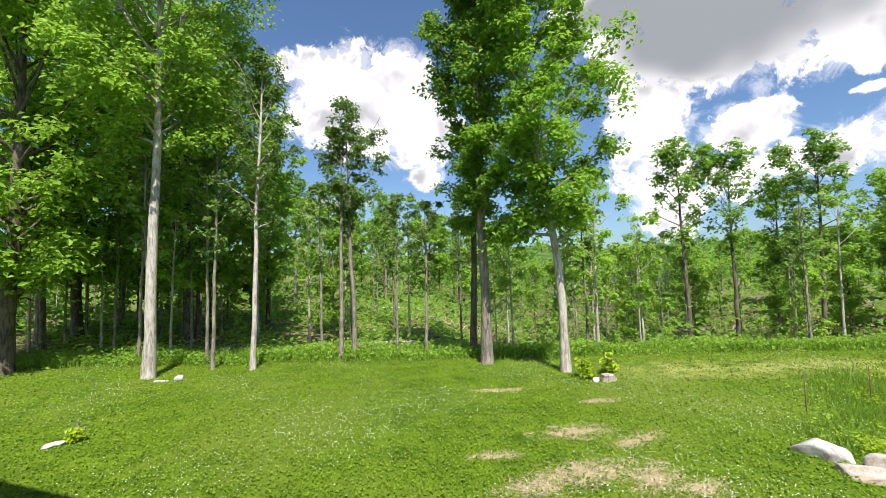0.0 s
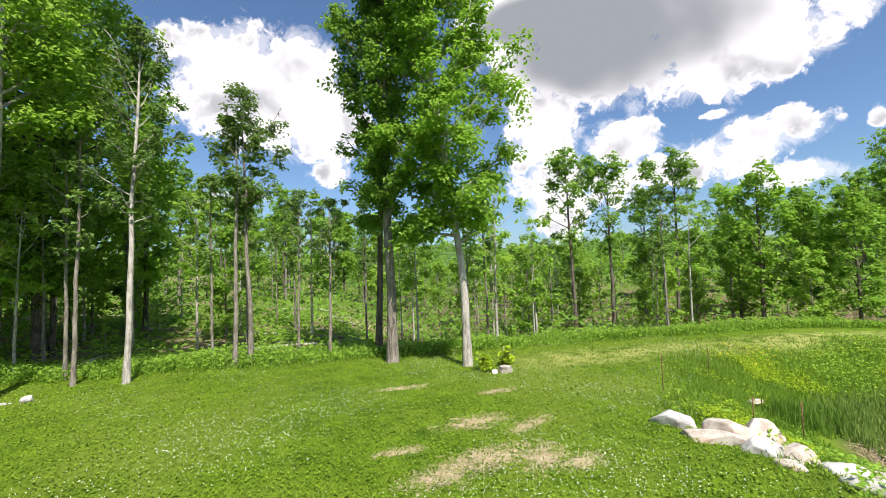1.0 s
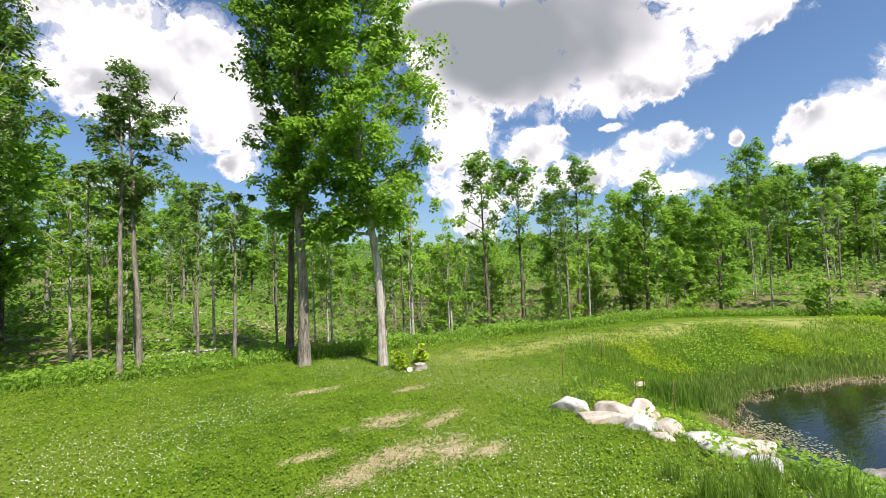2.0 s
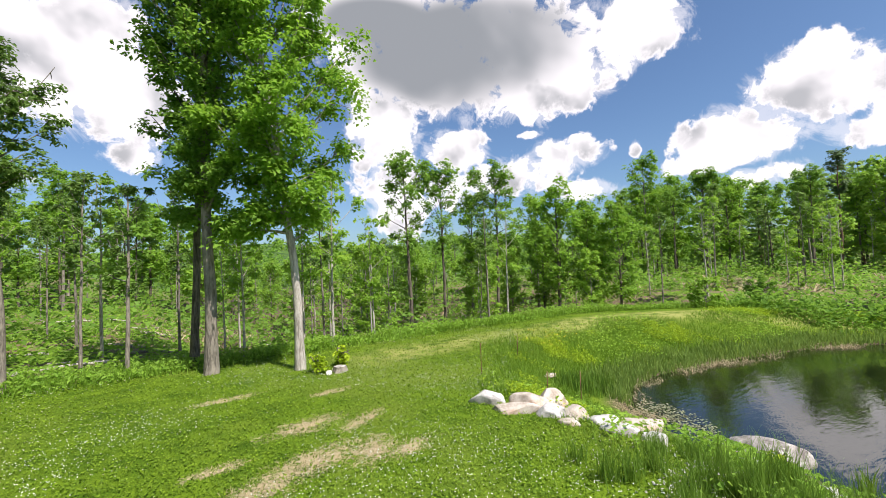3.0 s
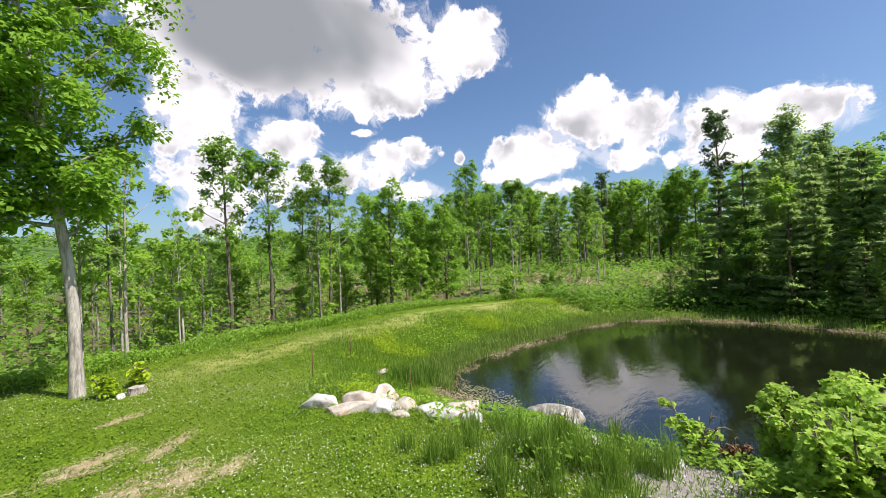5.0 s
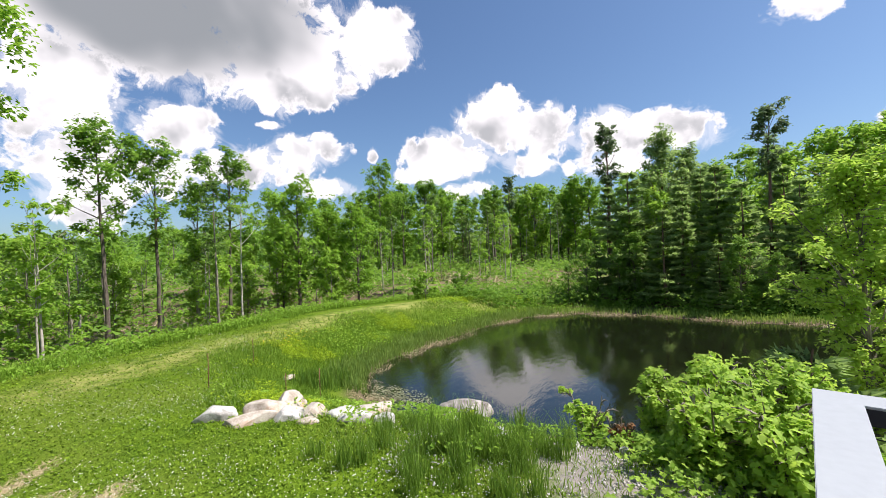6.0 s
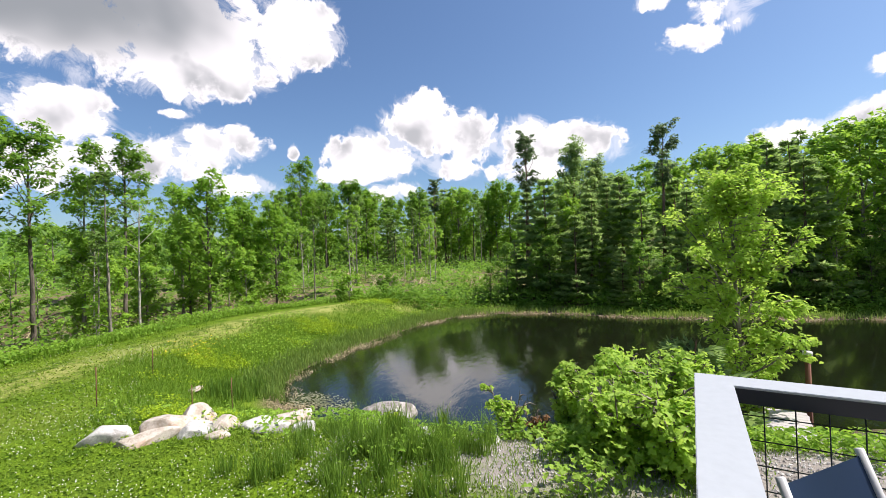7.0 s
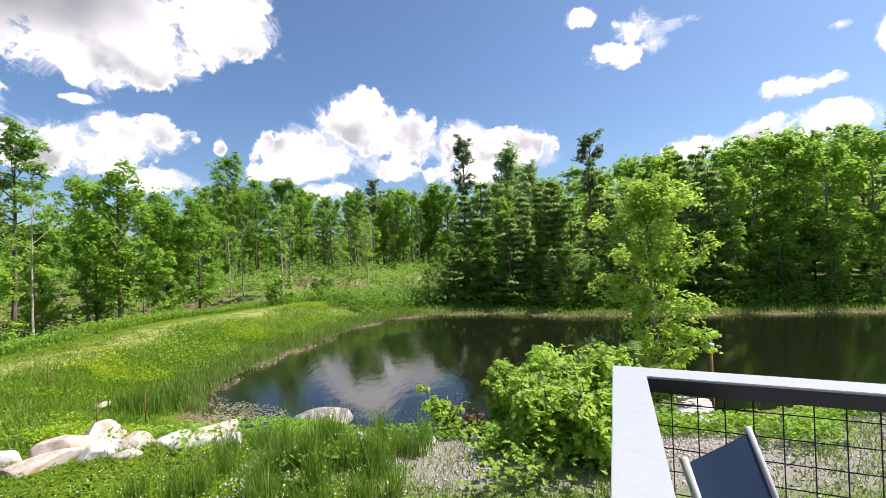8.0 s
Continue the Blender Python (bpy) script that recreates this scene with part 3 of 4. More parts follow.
pine_red = plant("pine_tree", broadleaf(43, 11.5, 0.13, 0.66, 1.15, 2600, 0.22, 18, wobble=0.2, blob=0.15, shape=LEAF_SMALL), BARK_PINE, NEEDLE_BLUE, "tall bare-trunked red pine with a tufted crown", group="pines by the pond")


def kind_row(first, spots, base):
    """Stands the first of a kind and its copies; each spot is x, y, top height."""
    for i, (x, y, top) in enumerate(spots):
        s = (top - float(land(x, y))) / base
        (stand if i == 0 else again)(first, x, y, (i * 77) % 360, s)


kind_row(tall_b, ((13.7, 24.2, 10.8), (15.9, 23.5, 10.2), (19.1, 21.7, 10.0), (50.0, 22.1, 12.6), (63.1, 20.5, 12.0), (61.3, 22.9, 12.4)), 11.0)
kind_row(tall_a, ((18.9, 24.4, 8.8), (45.7, 26.2, 15.3), (52.3, 13.8, 11.0), (24.7, 23.3, 8.9), (68.9, 13.1, 12.2)), 12.0)
kind_row(full_a, ((22.0, 18.8, 8.4), (24.0, 17.9, 7.4), (52.1, 26.6, 13.0), (54.5, 21.7, 12.0), (24.3, 15.8, 6.8), (62.0, 11.8, 10.9), (58.4, 5.1, 10.8), (56.6, 2.2, 12.0)), 9.0)
kind_row(full_b, ((65.5, 9.7, 12.5), (59.3, 9.6, 11.6), (58.4, 4.1, 12.0), (33.8, -13.1, 9.6), (34.1, -15.0, 9.9), (26.8, -18.0, 9.2), (26.7, -19.9, 9.2),
                  (24.6, -20.4, 8.2), (25.2, -23.3, 8.8), (29.3, -17.8, 9.1), (27.5, -21.5, 9.6), (25.4, -15.6, 7.2)), 8.0)
kind_row(pine_red, ((31.1, -0.3, 11.7), (29.0, -8.6, 11.1), (56.6, 12.6, 13.5)), 11.5)
kind_row(pine_soft, ((30.4, -3.5, 10.5), (31.8, -5.1, 9.6)), 10.5)
kind_row(pine_a, ((28.1, -1.4, 8.3), (27.6, -5.9, 8.1), (26.4, -6.7, 6.9), (26.9, -4.0, 7.1), (25.0, -14.3, 7.9), (26.2, -9.2, 6.8), (25.6, -12.4, 7.1)), 9.0)
kind_row(pine_b, ((29.7, -5.5, 8.4), (27.9, -14.1, 9.5), (29.2, -15.9, 9.8), (28.4, -25.7, 10.6), (31.9, -24.6, 10.6), (28.9, -12.0, 8.0)), 11.0)
kind_row(full_c, ((26.3, 2.2, 2.6), (26.9, 1.2, 3.9), (24.2, -14.8, 2.6), (24.4, -16.6, 3.4), (23.8, -18.2, 3.2), (23.8, -20.0, 3.6), (23.2, -21.8, 3.4), (25.4, -9.8, 3.5)), 7.5)
kind_row(pole_a, ((-7.2, 12.7, 8.6), (-1.9, 15.4, 6.9), (-4.6, 15.2, 7.4), (-9.1, 12.6, 8.8), (-7.9, 13.6, 8.0), (-10.6, 14.2, 8.2), (-12.4, 15.4, 8.0)), 8.0)
kind_row(pole_b, ((8.0, 17.5, 6.0), (5.0, 18.0, 7.0)), 7.0)
kind_row(sapling, ((6.0, 16.0, 3.0), (9.0, 18.0, 2.4)), 2.6)


def clear_of(x, y, taken, gap):
    return all((x - a) ** 2 + (y - b) ** 2 > gap * gap for a, b in taken)


def woods(count, kinds, region, gap, low, high, seed):
    rng = np.random.default_rng(seed)
    taken = []
    tries = 0
    while len(taken) < count and tries < count * 60:
        tries += 1
        r, a = rng.uniform(*region[:2]), radians(rng.uniform(*region[2:]))
        x, y = r * math.sin(a), r * math.cos(a)
        if y < float(edge(np.float64(x))) + 1.2 and x < 26.5:
            continue
        if abs(a) < 0.26 and r < 42 and rng.random() < 0.65:
            continue
        if float(shore(x, y)) < 3.0 or not clear_of(x, y, taken, gap):
            continue
        taken.append((x, y))
        again(kinds[rng.integers(len(kinds))], x, y, rng.uniform(0, 360), rng.uniform(low, high))


far_a = plant("maple_tree", broadleaf(51, 10.0, 0.12, 0.2, 2.5, 1250, 0.5, 16, twiggy=False, blob=0.13, tuft=20, shape=LEAF_SMALL), BARK_DARK, LEAF_MAPLE, "distant leafy woodland tree", group="distant trees")
far_b = plant("beech_tree", broadleaf(52, 9.0, 0.12, 0.15, 2.3, 1200, 0.5, 16, twiggy=False, blob=0.13, tuft=20, shape=LEAF_SMALL), BARK_GREY, LEAF_DARK, "distant dark leafy woodland tree", group="distant trees")
far_c = plant("beech_tree", broadleaf(53, 9.5, 0.12, 0.2, 2.4, 1200, 0.5, 16, twiggy=False, blob=0.13, tuft=20, shape=LEAF_SMALL), BARK_GREY, LEAF_FRESH, "distant bright leafy woodland tree", group="distant trees")
far_pine = plant("pine_tree", pine(54, 11.0, 0.14, 0.06, 2.0, 3000, 0.5, 0.12), BARK_PINE, NEEDLE, "distant dark green pine tree", group="distant trees")
stand(far_a, -30, 45)
stand(far_b, -8, 55)
stand(far_c, 20, 60)
stand(far_pine, 46, -22)
woods(64, (pole_a, pole_b, pole_a, pole_b), (15, 36, -56, 44), 1.4, 0.6, 0.95, 1)
woods(26, (full_a, tall_a, tall_b, far_b), (18, 40, -62, -23), 2.2, 0.8, 1.1, 8)
woods(14, (tall_a, tall_b, pole_a, full_a), (34, 50, -22, 8), 2.6, 0.75, 0.95, 2)
woods(16, (full_a, pole_a, full_b), (30, 48, 8, 40), 2.6, 0.5, 0.68, 12)
woods(12, (full_a, pole_a, tall_a, full_b), (30, 46, 40, 56), 2.4, 0.62, 0.82, 15)
woods(46, (far_a, far_b, far_c), (44, 70, -62, 6), 2.8, 0.85, 1.1, 3)
woods(44, (far_a, far_b, far_c), (46, 80, 6, 64), 2.8, 0.55, 0.75, 13)
woods(40, (far_a, far_c, far_b, far_a, far_pine), (62, 92, 56, 87), 3.0, 0.95, 1.2, 9)
woods(64, (far_a, far_c, far_b, far_c, far_pine), (36, 66, 84, 147), 2.6, 0.75, 1.05, 4)
woods(16, (pine_a, full_c, full_b, pine_a), (27, 34, 90, 142), 2.0, 0.6, 0.8, 6)
woods(30, (pole_a, pole_b, tall_b), (52, 70, 56, 86), 2.0, 0.75, 1.05, 14)
woods(16, (pole_a, pole_b, sapling), (31, 43, 58, 84), 1.6, 0.7, 0.95, 18)
woods(30, (sapling, sapling, full_b), (15, 40, -50, 58), 1.4, 0.4, 0.75, 5)
# the dark fringe that reaches down to the far shore
fringe = np.random.default_rng(77)
for i, y in enumerate(np.arange(0.6, -27.0, -1.15)):
    x = 24.6 - 2.4 * float(smooth(-1.0, -6.0, y)) + fringe.uniform(2.0, 3.6)
    again((pine_a, full_c, full_c, pine_a, full_b)[i % 5], x, y + fringe.uniform(-0.4, 0.4), fringe.uniform(0, 360), fringe.uniform(0.34, 0.6))

# ---- ground cover: blades, flowers, weeds, reeds ----
def blades(x, y, height, width, rng, lean=0.35, base=None):
    """A tapering, bent blade at every place: five corners each."""
    m = len(x)
    z = land(x, y) if base is None else base
    a, b = rng.uniform(0, 6.283, m), rng.uniform(0, 6.283, m)
    h = height * rng.uniform(0.55, 1.3, m)
    w = width * rng.uniform(0.7, 1.3, m)
    l = h * lean * rng.uniform(0.2, 1.6, m)
    dx, dy = np.cos(a) * w / 2, np.sin(a) * w / 2
    lx, ly = np.cos(b) * l, np.sin(b) * l
    o = np.stack([x, y, z - 0.02], -1)
    s = np.stack([dx, dy, np.zeros(m)], -1)
    mid = o + np.stack([lx * 0.3, ly * 0.3, h * 0.55], -1)
    tip = o + np.stack([lx, ly, h * (1 - 0.12 * lean)], -1)
    V = np.stack([o - s, o + s, mid + s * 0.8, mid - s * 0.8, tip], 1).reshape(-1, 3)
    k = np.arange(m)[:, None] * 5
    F = (k + np.array([[0, 1, 2, 3]])).tolist() + (k + np.array([[3, 2, 4]])).tolist()
    return V, F


def stuff(name, V, F, mat, label, category):
    return tagged(new(name, mesh_of(name, V, F, mat)), label, category, kind="stuff")


def scatter(rng, count, x0, x1, y0, y1, keep):
    """Random places in a rectangle where keep(x, y) gives a chance above a random number."""
    xs, ys, got = [], [], 0
    while got < count:
        x, y = rng.uniform(x0, x1, count * 2), rng.uniform(y0, y1, count * 2)
        ok = keep(x, y) > rng.random(count * 2)
        xs.append(x[ok])
        ys.append(y[ok])
        got += int(ok.sum())
    return np.concatenate(xs)[:count], np.concatenate(ys)[:count]


def near(x, y):
    """More blades where the lawn is close to the deck."""
    return np.clip(5.5 / np.hypot(x, y), 0.12, 1.0) ** 1.6


def bare(x, y):
    """Trodden patches, 0 to 1."""
    best = np.full(np.shape(x), -1.0)
    for px, py, half_l, half_w, turn in PATCHES:
        dx, dy, ca, sa = x - px, y - py, math.cos(turn), math.sin(turn)
        best = np.maximum(best, 1.25 - np.hypot((dx * ca + dy * sa) / half_l, (dy * ca - dx * sa) / half_w))
    return np.clip(best * 1.6 * (0.8 + 0.5 * wavy(x, y, 0.16, 3.0)), 0, 1)


def is_lawn(x, y):
    d = shore(x, y)
    return (y < edge(x) + 0.4) * smooth(1.8, 3.4, d + 0.5 * wavy(x, y, 0.9)) * ((y > 0.9 + 0.4 * wavy(x, y, 0.6)) | (x < 4.7))


g = np.random.default_rng(21)
x, y = scatter(g, 76000, -17, 15, -1.5, 14.5, lambda x, y: near(x, y) * is_lawn(x, y) * (1 - 0.75 * bare(x, y)))
stuff("lawn_grass", *blades(x, y, 0.065, 0.012 + 0.0016 * np.hypot(x, y), g, 0.8), BLADE, "short green lawn grass", "grass")
x, y = scatter(g, 78000, -15, 13, -1.0, 14.0, lambda x, y: near(x, y) ** 0.6 * is_lawn(x, y) * (1 - 0.75 * bare(x, y)))
V, F = leaves(np.stack([x, y, land(x, y) + g.uniform(0.02, 0.05, len(x))], -1), 0.026 + 0.0013 * np.hypot(x, y), g, 1.1, 0.9, 0.05)
CLOVER = leafy("clover leaves", (0.045, 0.11, 0.008), (0.27, 0.40, 0.028), 0.36)
stuff("clover_leaves", V, F, CLOVER, "clover leaves among the lawn grass", "clover")
m, k = material("clover flower")
PETAL = finish(m, k, k.mix(k.noise(own(k), 60.0), (0.55, 0.56, 0.48), (0.85, 0.85, 0.80)), 0.8)
m, k = material("dandelion yellow")
YELLOW = finish(m, k, k.mix(k.noise(own(k), 60.0), (0.62, 0.42, 0.02), (0.85, 0.66, 0.05)), 0.8)


def heads(x, y, up, size, rng):
    """Small round flower heads."""
    c = np.stack([x, y, land(x, y) + up], -1)
    s = (size * rng.uniform(0.6, 1.2, len(x)))[:, None, None]
    shape = np.array([(1, 0, 0), (0, 1, 0), (-1, 0, 0), (0, -1, 0), (0, 0, 0.8), (0, 0, -0.7)], float)
    V = (c[:, None] + s * shape[None]).reshape(-1, 3)
    tri = np.array([(0, 1, 4), (1, 2, 4), (2, 3, 4), (3, 0, 4), (0, 2, 5)])
    return V, (np.arange(len(x))[:, None, None] * 6 + tri[None]).reshape(-1, 3)


x, y = scatter(g, 10500, -12, 11, 0.5, 13.5, lambda x, y: np.clip(6.5 / np.hypot(x, y), 0.3, 1) * is_lawn(x, y) * np.clip(0.30 + 0.75 * wavy(x, y, 1.1, 4.0), 0.03, 1))
stuff("clover_flowers", *heads(x, y, 0.07, 0.0085, g), PETAL, "small white clover flowers dotted over the lawn", "flowers")

# dry straw lying on the trodden patches
x, y = scatter(g, 6000, -0.5, 4.6, 4.4, 10.0, lambda x, y: bare(x, y) ** 0.7)
stuff("dry_grass", *blades(x, y, 0.05, 0.012, g, 2.2), STRAW, "dry straw and thin grass on bare soil", "straw")


def bank_weeds(x, y):
    d = shore(x, y)
    return smooth(0.5, 1.1, d) * smooth(3.9, 2.3, d + 0.6 * wavy(x, y, 1.0, 1.0)) * ((y > 4.2) & (x > 5.5) | (x > 22) & (y > -2))


x, y = scatter(g, 34000, 5.5, 27, -2, 12.5, lambda x, y: bank_weeds(x, y) * np.clip(11 / np.hypot(x, y), 0, 1))
stuff("bank_grass", *blades(x, y, 0.17, 0.016, g, 0.7), BLADE_TALL, "unmown grass on the pond bank", "grass")
x, y = scatter(g, 12000, 5.5, 27, 2, 12.5, lambda x, y: bank_weeds(x, y) * np.clip((wavy(x, y, 0.8, 6.0) + 0.5 * wavy(x, y, 0.23, 1.0)) * 2.4 - 0.75, 0, 1))
V, F = leaves(np.stack([x, y, land(x, y) + g.uniform(0.02, 0.20, len(x))], -1), 0.055, g, 0.6)
stuff("bank_weeds", V, F, LEAF_YELLOW, "bright yellow-green weeds on the pond bank", "weeds")
x, y = scatter(g, 3500, 5.5, 27, 2, 12.5, lambda x, y: bank_weeds(x, y) * np.clip(0.6 - wavy(x, y, 1.25, 6.0) * 2.0, 0, 1))
V, F = leaves(np.stack([x, y, land(x, y) + g.uniform(0.03, 0.26, len(x))], -1), 0.08, g, 0.6)
stuff("bank_herbs", V, F, LEAF_FRESH, "leafy green herbs on the pond bank", "weeds")
x, y = scatter(g, 36, 9, 14, 8.2, 11.0, lambda x, y: np.clip(1.0 - np.hypot((x - 11.0) / 1.6, (y - 9.7) / 0.8), 0, 1))
stuff("yellow_flowers", *heads(x, y, 0.26, 0.024, g), YELLOW, "small yellow flowers on the bank", "flowers")


def reed_bed(x, y):
    d = shore(x, y)
    return smooth(-0.25, 0.1, d) * smooth(1.3, 0.6, d) * (smooth(8.9, 10.4, x) * (y > 3) + (x > 20.5) * 0.35)


x, y = scatter(g, 9000, 9.8, 27, -21, 9.5, lambda x, y: reed_bed(x, y) * np.clip(13 / np.hypot(x, y), 0, 1) ** 1.5)
stuff("reeds", *blades(x, y, 0.25, 0.018 + 0.0010 * np.hypot(x, y), g, 0.22), REED, "green reeds along the water's edge", "reeds")
x, y = scatter(g, 5500, 8.6, 26, -21, 8.2, lambda x, y: smooth(-0.75, -0.25, shore(x, y)) * smooth(0.35, 0.05, shore(x, y)) * ((y > 4.6) | (x > 20)) * np.clip(0.25 + 1.1 * wavy(x, y, 0.6, 5.0), 0.02, 1))
stuff("reed_litter", *blades(x, y, 0.10, 0.013, g, 2.6, np.maximum(land(x, y), 0.0) + 0.025), STRAW, "dead pale reed litter at the waterline", "litter")
# a stand of dark cattails where the bank turns, paler leaves beneath
x, y = scatter(g, 700, 8.6, 13.0, 6.0, 9.6, lambda x, y: np.clip(1.15 - np.hypot((x - 9.7) / 1.1, (y - 7.3) / 0.5), 0, 1))
stuff("cattails", *blades(x, y, 0.42, 0.022, g, 0.2), RUSH, "dark green cattail leaves on the bank", "cattails")
x, y = scatter(g, 130, 8.7, 9.6, 0.2, 2.2, lambda x, y: (np.hypot(x - 9.3, y - 0.4) < 0.16) | (np.hypot(x - 9.1, y - 1.7) < 0.12))
stuff("pond_rushes", *blades(x, y, 0.42, 0.014, g, 0.35, np.full(len(x), -0.02)), BLADE_TALL, "tufts of rushes standing in the shallows", "rushes")
# floating leaves near the shallow corner
x, y = scatter(g, 800, 8.6, 11.5, 3.6, 6.6, lambda x, y: (shore(x, y) < -0.25) * np.clip(1.1 - np.hypot((x - 9.9 - (y - 5.2) * 0.4) / 0.8, (y - 5.1) / 1.2), 0, 1))
c = np.stack([x, y, np.full(len(x), 0.006)], -1)
ring = np.arange(7) * 2 * math.pi / 7
s = g.uniform(0.012, 0.032, len(x))[:, None]
V = np.stack([c[:, :1] + s * np.cos(ring), c[:, 1:2] + s * np.sin(ring), c[:, 2:] + 0 * s * ring], -1).reshape(-1, 3)
LILY = leafy("floating leaves", (0.14, 0.16, 0.08), (0.33, 0.34, 0.20), 0.05, 0.4)
stuff("floating_leaves", V, np.arange(len(x) * 7).reshape(-1, 7), LILY, "small pale leaves floating in the shallows", "pond leaves")

# near shore: tall grass in tufts, herbs between
tx, ty = scatter(g, 54, 4.2, 7.4, -0.5, 4.4, lambda x, y: smooth(2.3, 3.0, shore(x, y)) * smooth(5.2, 4.0, shore(x, y)) * smooth(3.6, 2.2, y) * smooth(-0.2, 1.0, y))
which = g.integers(0, len(tx), 4600)
x, y = tx[which] + g.normal(size=4600) * 0.07, ty[which] + g.normal(size=4600) * 0.07
stuff("tall_grass", *blades(x, y, 0.18 + 0.46 * g.random(len(tx))[which] ** 1.5, 0.009, g, 0.32), RUSH, "tall wild grass in tufts by the near shore", "grass")
x, y = scatter(g, 20000, 3.0, 8.6, -7.5, 5.0, lambda x, y: smooth(0.1, 0.7, shore(x, y)) * np.maximum(smooth(4.4, 3.2, shore(x, y)), smooth(1.9, 1.2, y)) * np.clip(0.55 + wavy(x, y, 0.7, 2.0), 0.1, 1))
stuff("shore_grass", *blades(x, y, 0.12, 0.011, g, 0.7), BLADE_TALL, "low wild grass by the near shore", "grass")
x, y = scatter(g, 6400, 4.4, 8.4, -7.5, 3.8, lambda x, y: smooth(0.9, 1.7, shore(x, y)) * smooth(4.2, 3.0, shore(x, y)) * np.clip(wavy(x, y, 0.55, 8.0) * 2.0 + 0.15, 0, 1))
V, F = leaves(np.stack([x, y, land(x, y) + g.uniform(0.04, 0.32, len(x))], -1), 0.085, g, 0.7)
stuff("shore_herbs", V, F, LEAF_FRESH, "leafy herbs among the shore grass", "weeds")

# undergrowth along the woods' edge and on the woodland floor
x, y = scatter(g, 22000, -16, 26, 6, 18.5, lambda x, y: smooth(-0.3, 0.5, y - edge(x)) * smooth(3.2, 1.6, y - edge(x)) * (shore(x, y) > 3.5))
V, F = leaves(np.stack([x, y, land(x, y) + g.uniform(0.02, 0.45, len(x)) * (0.6 + 0.6 * wavy(x, y, 1.1))], -1), 0.12, g, 0.6)
stuff("edge_undergrowth", V, F, LEAF_FRESH, "low leafy undergrowth along the edge of the woods", "undergrowth")
x, y = scatter(g, 9000, -16, 26, 6, 18.0, lambda x, y: smooth(-0.5, 0.3, y - edge(x)) * smooth(2.6, 1.0, y - edge(x)) * (shore(x, y) > 3.5))
stuff("edge_grass", *blades(x, y, 0.34, 0.022, g, 0.5), BLADE_TALL, "long grass where the mowing stops", "grass")
x, y = scatter(g, 22000, -34, 34, 13, 46, lambda x, y: smooth(1.5, 3.5, y - edge(x)) * np.clip(18 / np.hypot(x, y), 0, 1) * np.clip(0.5 + 0.9 * wavy(x, y, 2.1, 3.0), 0.05, 1))
V, F = leaves(np.stack([x, y, land(x, y) + g.uniform(0.02, 0.4, len(x))], -1), 0.20, g, 0.7)
stuff("woodland_herbs", V, F, LEAF_FRESH, "ferns and seedlings on the woodland floor", "undergrowth")
x, y = scatter(g, 12000, 23, 34, -22, 10, lambda x, y: smooth(0.8, 1.6, shore(x, y)) * smooth(6.0, 2.5, shore(x, y)))
V, F = leaves(np.stack([x, y, land(x, y) + g.uniform(0.02, 0.9, len(x)) ** 1.5], -1), 0.2, g, 0.5)
stuff("far_bank_undergrowth", V, F, LEAF_DARK, "dark low growth along the far bank", "undergrowth")


# thickets between the far trunks, too many to count
t = np.concatenate([g.uniform(-62, 66, 900), g.uniform(60, 145, 450)])
d = np.concatenate([23 + 62 * g.random(900) ** 1.3, g.uniform(34, 75, 450)])
tx, ty = d * np.sin(np.radians(t)), d * np.cos(np.radians(t))
ok = (shore(tx, ty) > 7) & (ty > edge(tx) + 6) & ((t[:] < 52) | (d > 50) | (t > 88))
tx, ty = tx[ok], ty[ok]
which = g.integers(0, len(tx), 34000)
x, y = tx[which] + g.normal(size=34000) * 0.9, ty[which] + g.normal(size=34000) * 0.9
V, F = leaves(np.stack([x, y, land(x, y) + np.abs(g.normal(size=34000)) * (0.4 + 1.4 * g.random(len(tx)))[which]], -1), 0.30 + 0.002 * np.hypot(x, y), g, 0.4, shape=LEAF_SMALL)
stuff("woodland_thicket", V, F, LEAF_DARK, "leafy thicket between distant trunks", "thicket")


# low brush in the clearing beyond the end of the bank
x, y = scatter(g, 9000, 24, 62, 1.5, 26, lambda x, y: smooth(0.8, 3.0, y - edge(x)) * smooth(4.0, 6.0, shore(x, y)) * np.clip(0.25 + 1.2 * wavy(x, y, 2.3, 11.0), 0.02, 1))
V, F = leaves(np.stack([x, y, land(x, y) + g.random(len(x)) ** 1.6 * (0.7 + 0.9 * np.clip(wavy(x, y, 1.3, 4.0), 0, 1)) * 1.3], -1), 0.2 + 0.003 * np.hypot(x, y), g, 0.5, shape=LEAF_SMALL)
stuff("clearing_brush", V, F, LEAF_DARK, "low green brush in the clearing behind the bank", "undergrowth")
x, y = scatter(g, 2600, 24, 60, 2, 26, lambda x, y: smooth(2.0, 4.0, y - edge(x)) * (shore(x, y) > 5) * np.clip(wavy(x, y, 2.0, 3.0) * 1.6, 0, 1))
stuff("clearing_slash", *blades(x, y, 0.55, 0.08, g, 2.2, land(x, y) + 0.1), STRAW, "pale dead branches lying in the clearing", "dead wood")


# wooded hills: crowns beyond counting
t, d = np.radians(g.uniform(-70, 150, 2600)), 85 + 420 * g.random(2600) ** 1.4
tx, ty = d * np.sin(t), d * np.cos(t)
size = np.repeat(0.7 + d * 0.0065, 22)
off = g.normal(size=(2600 * 22, 3))
off *= (g.random(2600 * 22) ** 0.4 / np.linalg.norm(off, axis=1))[:, None]
heart = np.repeat(np.stack([tx, ty, land(tx, ty) + 3.2], -1), 22, 0)
V, F = leaves(heart + off * np.array([2.9, 2.9, 3.6]), size, g, 0.4, out=off, shape=LEAF_SMALL)
stuff("hill_woods", V, F, LEAF_DARK, "leafy woods covering the distant hills", "woods")


